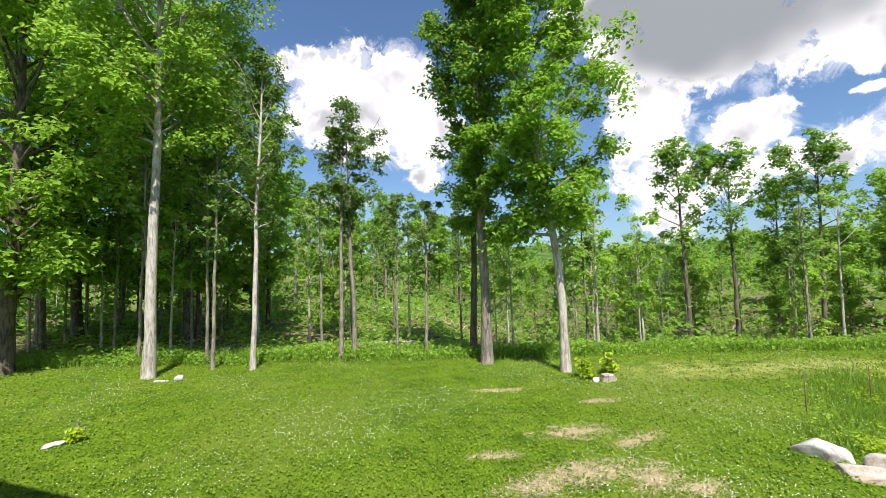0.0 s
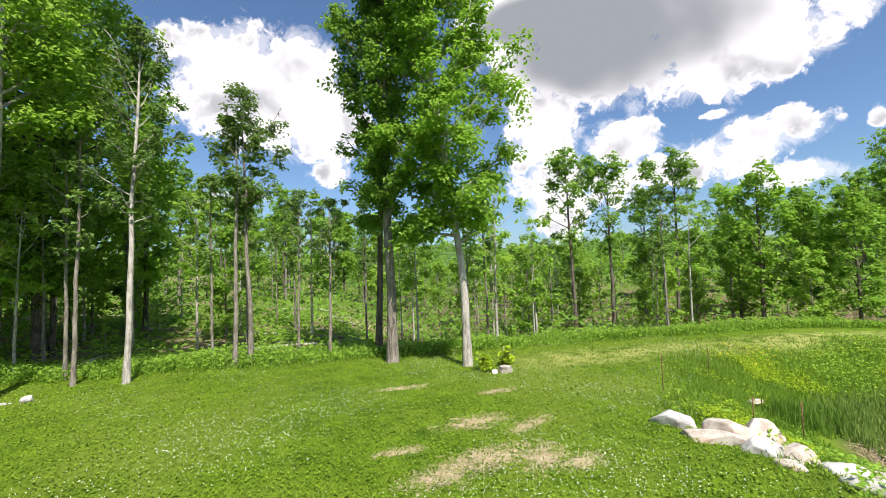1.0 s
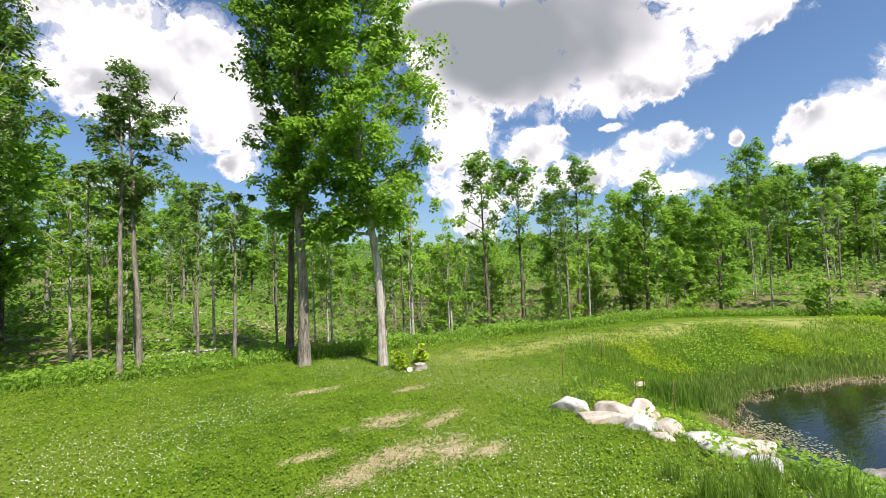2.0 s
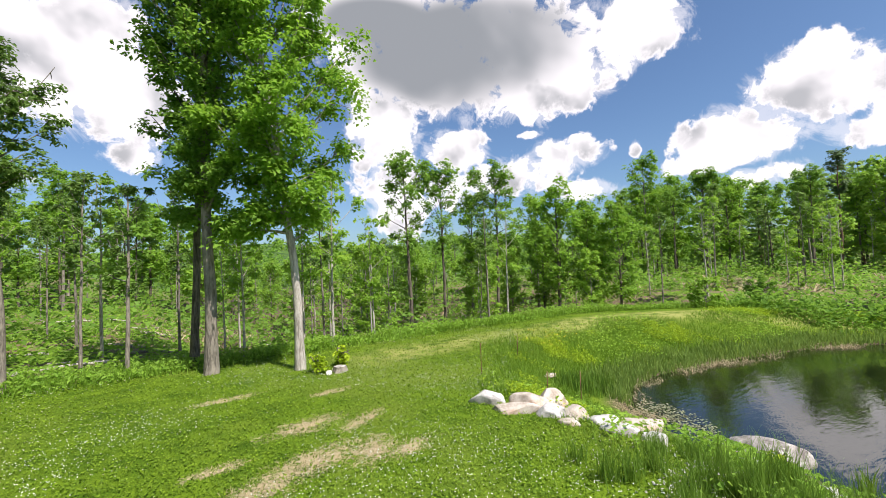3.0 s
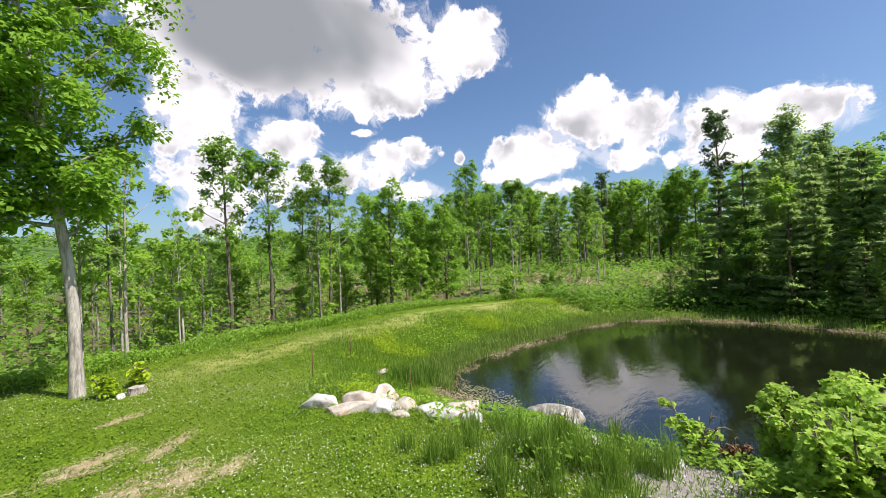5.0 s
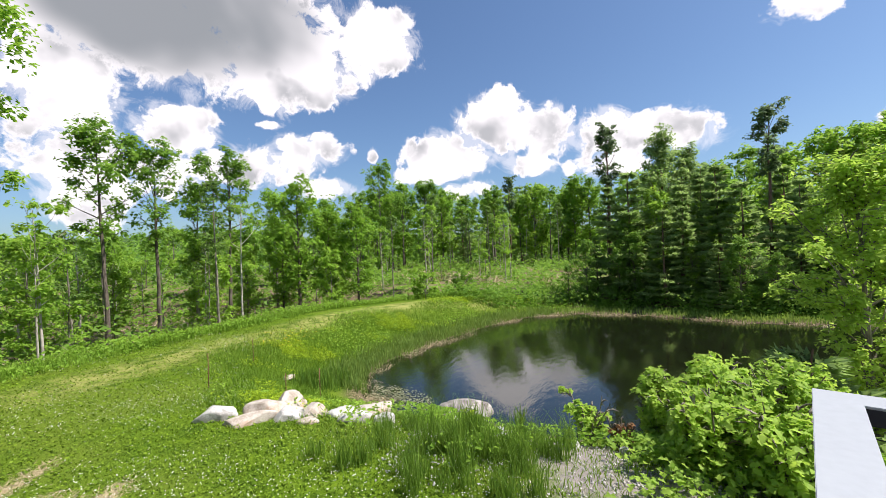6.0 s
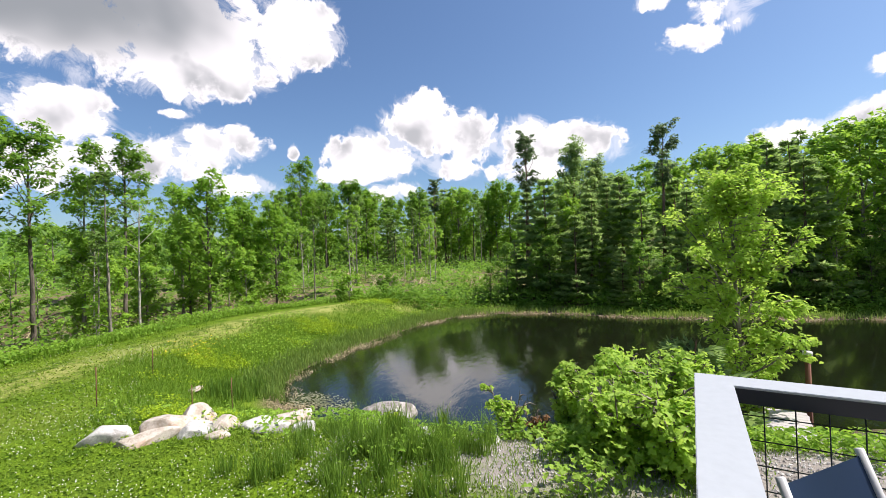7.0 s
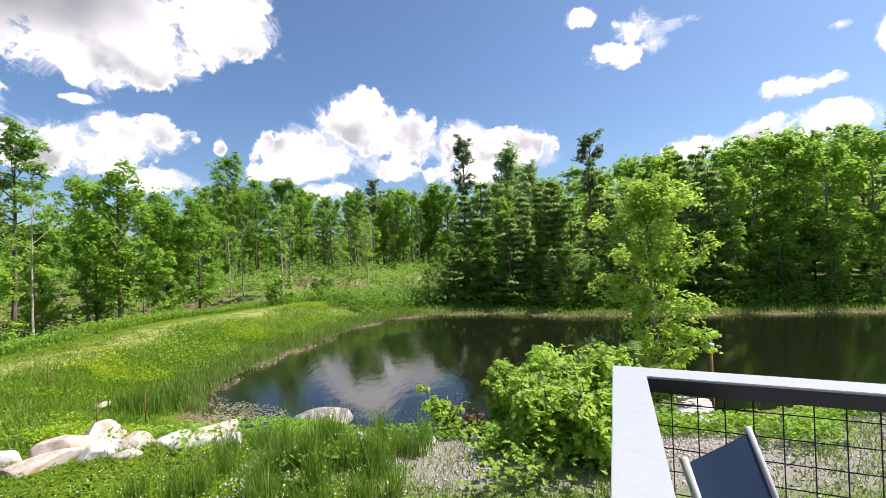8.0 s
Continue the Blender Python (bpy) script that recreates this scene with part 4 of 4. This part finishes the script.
# pale slash and dead wood left between the trunks
x, y = scatter(g, 3600, -8, 32, 17, 36, lambda x, y: smooth(3.0, 5.0, y - edge(x)) * np.maximum(np.clip(1.1 - np.hypot((x - 19) / 7, (y - 27) / 6), 0, 1), 0.35 * np.clip(wavy(x, y, 1.9, 7.0) * 2 - 0.6, 0, 1)))
stuff("woodland_slash", *blades(x, y, 0.42, 0.06, g, 2.4, land(x, y) + 0.12), STRAW, "pale dead twigs and slash between trunks", "dead wood")


# ---- shrubs and small trees by the pond ----
def shrub(name, seed, h, r, clear, spread, count, size, limbs, x, y, wood, leaf, label, limbs_apart=False, **more):
    return stand(plant(name, broadleaf(seed, h, r, clear, spread, count, size, limbs, **more), wood, leaf, label, "shrub", limbs=limbs_apart), x, y, seed * 50)


for seed, h, spread, count, x, y, label in (
        (61, 1.15, 0.36, 1700, 7.35, -0.85, "leafy maple shrub with bright lobed leaves"),
        (62, 1.25, 0.55, 2900, 7.2, -1.65, "tall bushy maple shrub with bright lobed leaves"),
        (63, 0.75, 0.5, 2300, 6.5, -1.2, "spreading leafy maple shrub by the deck"),
        (64, 0.7, 0.6, 2400, 6.1, -1.9, "spreading leafy shrub below the deck"),
        (77, 0.5, 0.5, 1900, 5.6, -1.25, "low bright leafy shrub below the deck"),
        (78, 0.45, 0.5, 1700, 5.2, -1.8, "bright leafy shrub close to the deck"),
        (76, 1.2, 0.7, 2600, 7.7, -2.6, "leafy shrub at the foot of a young tree")):
    shrub("maple_shrub", seed, h, 0.03, 0.02, spread, count, 0.105, 30, x, y, BARK_GREY, LEAF_SHRUB, label, shape=LEAF_LOBED, tuft=9, blob=0.12, flat=0.9, limbs_apart=True)
x, y = scatter(g, 900, 4.5, 6.2, -2.3, -0.1, lambda x, y: np.clip(0.5 + 1.1 * wavy(x, y, 0.4, 12.0), 0.05, 1) * smooth(-0.1, -0.7, y))
V, F = leaves(np.stack([x, y, land(x, y) + g.uniform(0.04, 0.34, len(x))], -1), 0.10, g, 0.7, shape=LEAF_LOBED)
stuff("shrub_seedlings", V, F, LEAF_SHRUB, "bright leafy seedlings in front of the shrubs", "seedlings")
shrub("low_shrub", 60, 0.45, 0.02, 0.04, 0.42, 900, 0.085, 16, 7.0, 0.15, BARK_GREY, LEAF_SHRUB, "low rounded green shrub at the shore")
shrub("low_shrub", 67, 0.2, 0.02, 0.04, 0.26, 360, 0.08, 14, 7.2, 2.2, BARK_GREY, LEAF_YELLOW, "low yellow-green shrub among rocks")
RUST = leafy("rusty dead twigs", (0.10, 0.05, 0.02), (0.26, 0.14, 0.06), 0.2)
shrub("dead_shrub", 65, 0.22, 0.02, 0.04, 0.26, 900, 0.05, 18, 6.8, -0.3, BARK_DARK, RUST, "low rust-brown dead shrub")
shrub("young_tree", 66, 5.3, 0.05, 0.06, 1.3, 12000, 0.11, 48, 9.85, -4.5, BARK_GREY, LEAF_SHRUB, "slender young tree with layered bright leaves at the shore", limbs_apart=True, lean=(0.01, 0.0), tuft=14, blob=0.1, flat=0.7)
stand(plant("pine_sapling", pine(68, 1.9, 0.03, 0.05, 0.9, 2600, 0.20, -0.05), BARK_PINE, NEEDLE, "small soft pine beside the young tree", "sapling"), 8.75, -3.2, 0)
shrub("low_shrub", 69, 1.1, 0.02, 0.05, 0.9, 1300, 0.16, 14, 22.3, 9.9, BARK_GREY, LEAF_FRESH, "round green bush at the end of the bank")
shrub("low_shrub", 70, 1.0, 0.02, 0.05, 0.7, 1000, 0.16, 14, 24.8, 8.6, BARK_GREY, LEAF_DARK, "small round bush at the end of the bank")
shrub("low_shrub", 71, 0.28, 0.012, 0.05, 0.26, 420, 0.11, 12, 3.35, 10.55, BARK_GREY, LEAF_YELLOW, "yellow-green seedling bush by a stump")
shrub("low_shrub", 72, 0.32, 0.012, 0.05, 0.26, 400, 0.11, 12, 4.05, 10.85, BARK_GREY, LEAF_YELLOW, "yellow-green leafy sprout behind a stump")
shrub("low_shrub", 73, 0.14, 0.01, 0.05, 0.16, 160, 0.09, 10, -6.3, 7.1, BARK_GREY, LEAF_YELLOW, "small yellow-green sprout in the lawn")


# ---- stones ----
def stone_material(name, dark, light, stain):
    m, k = material(name)
    at = own(k)
    fine, mid, big = k.noise(at, 34.0, 5.0, 0.7), k.noise(at, 5.0, 6.0, 0.65), k.noise(at, 1.6, 4.0)
    colour = k.mix(k.span(k.math("ADD", k.math("MULTIPLY", mid, 0.7), k.math("MULTIPLY", fine, 0.3)), 0.35, 0.65), dark, light)
    colour = k.mix(k.span(k.math("ADD", big, k.math("MULTIPLY", k.math("SUBTRACT", fine, 0.5), 0.3)), 0.54, 0.66), colour, stain)
    return finish(m, k, colour, 0.88, k.math("ADD", mid, fine), 0.5, 0.02, spec=0.25)


STONE = stone_material("pale granite", (0.30, 0.25, 0.20), (0.56, 0.51, 0.45), (0.42, 0.31, 0.23))
STONE_WHITE = stone_material("white granite", (0.34, 0.33, 0.31), (0.57, 0.56, 0.54), (0.26, 0.25, 0.23))
STONE_LICHEN = stone_material("dark rock with lichen", (0.11, 0.095, 0.085), (0.44, 0.41, 0.38), (0.64, 0.62, 0.58))


def boulder(name, x, y, size, turn, seed, mat, label, sink=0.25, category="boulder"):
    bm = bmesh.new()
    bmesh.ops.create_icosphere(bm, subdivisions=4, radius=1.0)
    r = np.random.default_rng(seed)
    cuts = [(Vector(r.normal(size=3)).normalized(), r.uniform(0.56, 0.84)) for _ in range(13)]
    off = Vector(r.uniform(-40, 40, 3))
    for v in bm.verts:
        p = v.co.copy()
        for nrm, d in cuts:
            over = p.dot(nrm) - d
            if over > 0:
                p -= nrm * over * 0.97
        p *= 1 + 0.07 * noise.noise(p * 1.7 + off) + 0.028 * noise.noise(p * 5.0 + off) + 0.010 * noise.noise(p * 13.0 + off)
        v.co = Vector((p.x * size[0] / 2, p.y * size[1] / 2, p.z * size[2] * 0.52))
    me = bpy.data.meshes.new(name)
    bm.to_mesh(me)
    bm.free()
    me.materials.append(mat)
    me.polygons.foreach_set("use_smooth", np.ones(len(me.polygons), bool))
    ob = new(name, me)
    ob.matrix_basis = pose(x, y, float(land(x, y)) + size[2] * (0.5 - sink), r.uniform(-6, 6), r.uniform(-6, 6), turn)
    return tagged(ob, label, category, "stones by the pond")


for i, (x, y, a, b, c, turn, mat, label) in enumerate((
        (5.22, 6.05, 0.86, 0.60, 0.46, -35, STONE_WHITE, "white granite boulder at the end of the row"),
        (5.62, 5.42, 0.74, 0.62, 0.60, -50, STONE, "big pale boulder with a sloping face"),
        (6.05, 5.28, 0.72, 0.60, 0.64, 10, STONE, "tall tan boulder behind the row"),
        (5.18, 5.36, 0.92, 0.46, 0.32, -55, STONE, "long low boulder in front of the row"),
        (5.60, 4.86, 0.56, 0.46, 0.44, 20, STONE_WHITE, "squarish pale boulder in the row"),
        (5.92, 4.62, 0.50, 0.44, 0.42, 60, STONE, "round pinkish boulder in the row"),
        (6.20, 4.20, 0.70, 0.50, 0.46, -40, STONE_WHITE, "white boulder half hidden in grass"),
        (6.85, 4.05, 1.05, 0.62, 0.50, -30, STONE, "long flat tan boulder by the water"),
        (5.98, 3.75, 0.62, 0.40, 0.34, -50, STONE_WHITE, "low white boulder in the grass"),
        (5.52, 4.35, 0.38, 0.22, 0.20, -60, STONE, "small flat tan stone in the grass"),
        (6.15, 3.35, 0.50, 0.36, 0.26, 15, STONE_WHITE, "small white stone in the grass"),
        (8.4, 2.8, 1.45, 0.85, 0.80, -62, STONE_LICHEN, "large dark rock with white lichen at the waterline"),
        (7.75, 1.75, 0.46, 0.34, 0.26, 40, STONE_WHITE, "pale rock at the waterline"),
        (7.15, 2.55, 0.42, 0.32, 0.24, 5, STONE_WHITE, "small pale rock among shore grass"),
        (6.45, 0.35, 0.28, 0.24, 0.18, 70, STONE_WHITE, "pale stone on the gravel"),
        (6.2, -0.35, 0.24, 0.18, 0.15, 20, STONE_WHITE, "little pale stone on the gravel"),
        (8.85, 7.85, 0.46, 0.36, 0.12, 15, STONE, "flat grey stone on the bank"),
        (3.55, 10.3, 0.30, 0.16, 0.12, 60, STONE_WHITE, "white stone leaning by a stump"),
        (-7.3, 11.35, 0.26, 0.22, 0.20, 0, STONE_WHITE, "small white stone by a tree"),
        (-7.75, 11.2, 0.40, 0.22, 0.07, 20, STONE_WHITE, "flat white stone in the grass"),
        (-6.55, 6.95, 0.32, 0.20, 0.10, 35, STONE_WHITE, "flat grey stone in the lawn"))):
    boulder("boulder" if c > 0.3 else "stone", x, y, (a * 1.14, b * 1.14, c * 1.0), turn, 100 + i, mat, label, 0.5 if i < 11 else 0.3)

# pebbles of the gravel strip
m, k = material("gravel stones")
GRAVEL = finish(m, k, k.mix(k.add("ShaderNodeNewGeometry").outputs["Random Per Island"], (0.22, 0.20, 0.19), (0.56, 0.54, 0.52)), 0.9)
x, y = scatter(g, 10000, 4.2, 8.6, -9.5, 2.6, lambda x, y: smooth(0.2, 0.8, shore(x, y)) * np.clip(1.2 - np.abs(x - 6.5) / 1.9, 0, 1) * np.clip(0.75 + wavy(x, y, 0.8, 9.0), 0, 1))
V, F = heads(x, y, 0.008, 0.019, g)
stuff("gravel", V + g.normal(size=V.shape) * 0.004, F, GRAVEL, "pale gravel strip by the pond", "gravel")


def stump(x, y):
    root = tagged(new("tree_stump"), "grey weathered tree stump with a flat cut", "stump")
    root.location = (x, y, float(land(x, y)))
    ring = []
    for z, r in ((-0.1, 0.24), (0.03, 0.19), (0.09, 0.16), (0.14, 0.155)):
        ring.append([(math.cos(a) * r * (1 + 0.10 * math.sin(a * 5 + 1) + 0.05 * math.sin(a * 11)), math.sin(a) * r * (1 + 0.10 * math.sin(a * 5 + 1)), z) for a in np.arange(28) * 2 * math.pi / 28])
    V = sum(ring, [])
    F = [(k * 28 + i, k * 28 + (i + 1) % 28, (k + 1) * 28 + (i + 1) % 28, (k + 1) * 28 + i) for k in range(3) for i in range(28)]
    part("bark", mesh_of("bark", V, F, BARK_GREY, False), BARK_GREY, root)
    top = [(v[0] * 0.97, v[1] * 0.97, 0.138) for v in ring[3]]
    part("cut_face", mesh_of("cut_face", top, [list(range(28))], BARK_PALE, True), BARK_PALE, root, "pale sawn top")


stump(3.85, 10.35)


# ---- deck corner, chair, dock ----
def paint(name, colour, rough=0.45, spec=0.4, grain=30.0):
    m, k = material(name)
    g = k.noise(own(k), grain, 4.0)
    return finish(m, k, k.mix(g, tuple(c * 0.88 for c in colour), tuple(min(1, c * 1.06) for c in colour)), rough, g, 0.08, 0.004, spec=spec)


CAP_WHITE = paint("white composite board", (0.335, 0.36, 0.385), 0.55)
RAIL_BLACK = paint("black aluminium", (0.012, 0.016, 0.027), 0.4)
SLING = paint("navy woven sling", (0.008, 0.024, 0.062), 0.6, 0.3, 220.0)
FRAME_GREY = paint("light grey powder coat", (0.5, 0.5, 0.5), 0.4)
BOARD = paint("grey decking", (0.34, 0.31, 0.28), 0.7)
SIDING = paint("house siding", (0.45, 0.45, 0.44), 0.7)
RUSTY = paint("rusty steel", (0.16, 0.07, 0.045), 0.8)
CORNER, ALONG, ACROSS = Vector((2.20, -1.015, 3.21)), Vector((-0.9455, 0.3256, 0)).normalized(), Vector((-0.335, -0.942, 0)).normalized()
DECK = 2.20
W = 0.14


def prism(bm, outline, z0, z1):
    low = [bm.verts.new((p[0], p[1], z0)) for p in outline]
    top = [bm.verts.new((p[0], p[1], z1)) for p in outline]
    bm.faces.new(low[::-1])
    bm.faces.new(top)
    for i in range(len(low)):
        j = (i + 1) % len(low)
        bm.faces.new((low[i], low[j], top[j], top[i]))
    bmesh.ops.recalc_face_normals(bm, faces=bm.faces[:])


def deck_point(a, b):
    p = CORNER + ALONG * a + ACROSS * b
    return (p.x, p.y)


def block(name, a0, a1, b0, b1, z0, z1, mat, parent, bevel=0.004):
    bm = bmesh.new()
    prism(bm, [deck_point(a0, b0), deck_point(a1, b0), deck_point(a1, b1), deck_point(a0, b1)], z0, z1)
    if bevel:
        bmesh.ops.bevel(bm, geom=bm.edges[:], offset=bevel, segments=2, affect="EDGES", profile=0.6)
    return part(name, bm, mat, parent)


def bar(name, p, q, radius, mat, parent, sides=6):
    V, F = tubes([(np.array([p, (Vector(p) + Vector(q)) / 2, q], float), (radius,) * 3)], sides)
    caps = [list(range(sides))[::-1], list(range(2 * sides, 3 * sides))]
    return part(name, mesh_of(name, V, F.tolist() + caps, mat, False), mat, parent)


railing = tagged(new("deck_railing"), "deck railing with white cap boards and black wire mesh", "railing")
bm = bmesh.new()
prism(bm, [deck_point(*q) for q in ((0, 0), (4.6, 0), (4.6, W), (W, W), (W, 4.6), (0, 4.6))], CORNER.z - 0.010, CORNER.z)
bmesh.ops.bevel(bm, geom=bm.edges[:], offset=0.002, segments=2, affect="EDGES")
part("cap_board", bm, CAP_WHITE, railing, "white cap board")
z1 = CORNER.z - 0.0105
block("top_rail", 0.02, W - 0.006, 0.02, 4.6, z1 - 0.062, z1, RAIL_BLACK, railing)
block("top_rail", W, 4.6, 0.02, W - 0.006, z1 - 0.062, z1, RAIL_BLACK, railing)
block("bottom_rail", 0.045, 0.095, 0.10, 4.6, DECK + 0.08, DECK + 0.12, RAIL_BLACK, railing)
block("bottom_rail", 0.10, 4.6, 0.045, 0.095, DECK + 0.08, DECK + 0.12, RAIL_BLACK, railing)
for a, b in ((0.03, 0.03), (0.03, 2.3), (0.03, 4.5), (2.3, 0.03), (4.5, 0.03)):
    block("post", a, a + 0.075, b, b + 0.075, DECK, z1 - 0.002, RAIL_BLACK, railing)
# wire mesh panels: a bottom bar that carries the upright and level wires
panels = []
for p, q in ((deck_point(0.07, 0.11), deck_point(0.07, 4.5)), (deck_point(0.11, 0.07), deck_point(4.5, 0.07))):
    panels.append(bar("mesh_panel", (*p, DECK + 0.13), (*q, DECK + 0.13), 0.005, RAIL_BLACK, railing, 6))
for i in range(44):
    for panel, (a, b) in zip(panels, ((0.07, 0.14 + i * 0.1016), (0.14 + i * 0.1016, 0.07))):
        p = deck_point(a, b)
        bar("wire", (*p, DECK + 0.12), (*p, z1 - 0.03), 0.0027, RAIL_BLACK, panel, 5)
for i in range(8):
    z = z1 - 0.05 - 0.075 - i * 0.1016
    for panel, (a, b, c, d) in zip(panels, ((0.0735, 0.1, 0.0735, 4.5), (0.1, 0.0735, 4.5, 0.0735))):
        bar("wire", (*deck_point(a, b), z), (*deck_point(c, d), z), 0.0027, RAIL_BLACK, panel, 5)

deck = tagged(new("deck_floor"), "grey deck floor of long boards", "deck", kind="structure")
for i in range(30):
    block("deck_board", 0.0, 4.9, 0.02 + i * 0.146, 0.16 + i * 0.146, DECK - 0.03, DECK, BOARD, deck, 0)
block("rim_joist", -0.03, 4.9, -0.02, 0.015, DECK - 0.28, DECK - 0.002, BOARD, deck, 0)
block("rim_joist", -0.03, 0.0, -0.02, 4.5, DECK - 0.28, DECK - 0.002, BOARD, deck, 0)
for a, b in ((0.1, 0.1), (0.1, 4.2), (4.6, 0.1)):
    block("support_post", a, a + 0.14, b, b + 0.14, 0.5, DECK - 0.03, BOARD, deck, 0)

house = tagged(new("house"), "plain sided house beside the deck", "house", kind="structure")
block("wall", 5.3, 13.0, -0.9, 8.0, 0.8, 5.4, SIDING, house, 0)
block("roof", 5.0, 13.3, -1.2, 8.3, 5.403, 5.6, RAIL_BLACK, house, 0)


def sling_chair():
    """Patio chair: grey tube frame, navy sling back and seat."""
    root = tagged(new("patio_chair"), "patio chair with a navy sling and light grey frame", "chair")
    side = Vector((0.205, -0.315, 0)).normalized()
    ahead = Vector((side.y, -side.x, 0))          # towards the way one sits
    if ahead.dot(ALONG + ACROSS) < 0:
        ahead = -ahead
    mid = Vector((1.61, -1.185, DECK))
    back = 0.205
    def at(s, a, z):
        return mid + side * s + ahead * a + Vector((0, 0, z))
    for s in (-back, back):
        bar("back_post", at(s, 0.16, 0.40), at(s, -0.02, 0.90), 0.014, FRAME_GREY, root, 8)
        bar("seat_rail", at(s, 0.16, 0.40), at(s, 0.62, 0.43), 0.014, FRAME_GREY, root, 8)
        bar("leg", at(s, 0.62, 0.43), at(s, 0.66, 0.0), 0.013, FRAME_GREY, root, 8)
        bar("leg", at(s, 0.20, 0.42), at(s, 0.02, 0.0), 0.013, FRAME_GREY, root, 8)
        bar("armrest", at(s, 0.09, 0.62), at(s, 0.62, 0.63), 0.016, FRAME_GREY, root, 8)
        bar("arm_post", at(s, 0.62, 0.63), at(s, 0.62, 0.43), 0.012, FRAME_GREY, root, 8)
    for nm, rows in (("back_sling", [(0.155 - 0.17 * t, 0.42 + 0.46 * t, -0.03 * math.sin(math.pi * t)) for t in np.linspace(0, 1, 9)]), ("seat_sling", [(0.17 + 0.45 * t, 0.405 + 0.03 * t, -0.03 * math.sin(math.pi * t)) for t in np.linspace(0, 1, 9)])):
        V, F = [], []
        for low in (0.0, 0.006):
            for a, z, sag in rows:
                for s in np.linspace(-0.195, 0.195, 7):
                    dip = sag * (1 - (s / 0.195) ** 2)
                    V.append(at(s, a + (dip if nm == "back_sling" else 0) - low, z + (dip if nm != "back_sling" else 0) - low))
        for r in range(8):
            for c in range(6):
                q = r * 7 + c
                F += [(q, q + 1, q + 8, q + 7), (63 + q, 63 + q + 7, 63 + q + 8, 63 + q + 1)]
        part(nm, mesh_of(nm, [tuple(v) for v in V], F, SLING, False), SLING, root, "navy woven sling")


sling_chair()


def dock():
    root = tagged(new("dock"), "small weathered plank dock at the water's edge", "dock")
    o, u, v = Vector((8.5, -4.25, 0)), Vector((0.93, -0.37, 0)), Vector((-0.37, -0.93, 0))
    WORN = paint("weathered planks", (0.40, 0.38, 0.37), 0.85, 0.2, 12.0)
    for i in range(10):
        bm = bmesh.new()
        p = o + u * (i * 0.145)
        prism(bm, [tuple((p + u * a + v * b).xy) for a, b in ((0, 0), (0.137, 0), (0.137, 0.75), (0, 0.75))], 0.30, 0.335)
        part("plank", bm, WORN, root)
    for b in (0.06, 0.64):
        bm = bmesh.new()
        prism(bm, [tuple((o + u * a + v * c).xy) for a, c in ((0, b), (1.44, b), (1.44, b + 0.05), (0, b + 0.05))], 0.14, 0.298)
        part("beam", bm, WORN, root)
    for a in (0.1, 1.36):
        for b in (0.0, 0.75):
            p = o + u * a + v * b
            bar("pile", (p.x, p.y, -1.2), (p.x, p.y, 0.298), 0.04, WORN, root, 8)


dock()
post = tagged(new("mooring_post"), "rusty brown steel post with a pale cap", "post")
bar("shaft", (9.76, -5.65, -1.0), (9.76, -5.65, 1.42), 0.055, RUSTY, post, 4)
bar("cap", (9.76, -5.65, 1.421), (9.76, -5.65, 1.50), 0.085, FRAME_GREY, post, 8)
for x, y, h in ((6.3, 7.6, 0.75), (8.6, 8.8, 0.7), (8.2, 6.3, 0.8), (7.1, 6.3, 0.5)):
    z = float(land(x, y))
    stake = tagged(new("garden_stake"), "thin dark metal stake in the bank", "stake", "stakes on the bank")
    stake.location = (x, y, z)
    bar("rod", (0, 0, -0.1), (0.02, 0.01, h), 0.009, RUSTY, stake, 5)

# fallen stems and logging litter on the woodland floor
r = np.random.default_rng(90)
for i in range(70):
    a, d = radians(r.uniform(-50, 52)), r.uniform(17, 36)
    x, y = d * math.sin(a), d * math.cos(a)
    if y < float(edge(np.float64(x))) + 2:
        continue
    turn, l = r.uniform(0, math.pi), r.uniform(0.8, 3.2)
    ends = [(x + math.cos(turn) * l * t, y + math.sin(turn) * l * t) for t in (-0.5, 0.0, 0.5)]
    pts = np.array([(p[0], p[1], float(land(p[0], p[1])) + 0.05) for p in ends])
    V, F = tubes([(pts, (0.06, 0.05, 0.03))], 6)
    log = new("fallen_branch", mesh_of("fallen_branch", V, F, BARK_PALE if i % 3 else BARK_GREY, False))
    tagged(log, "pale fallen branch on the woodland floor", "branch", "fallen branches")
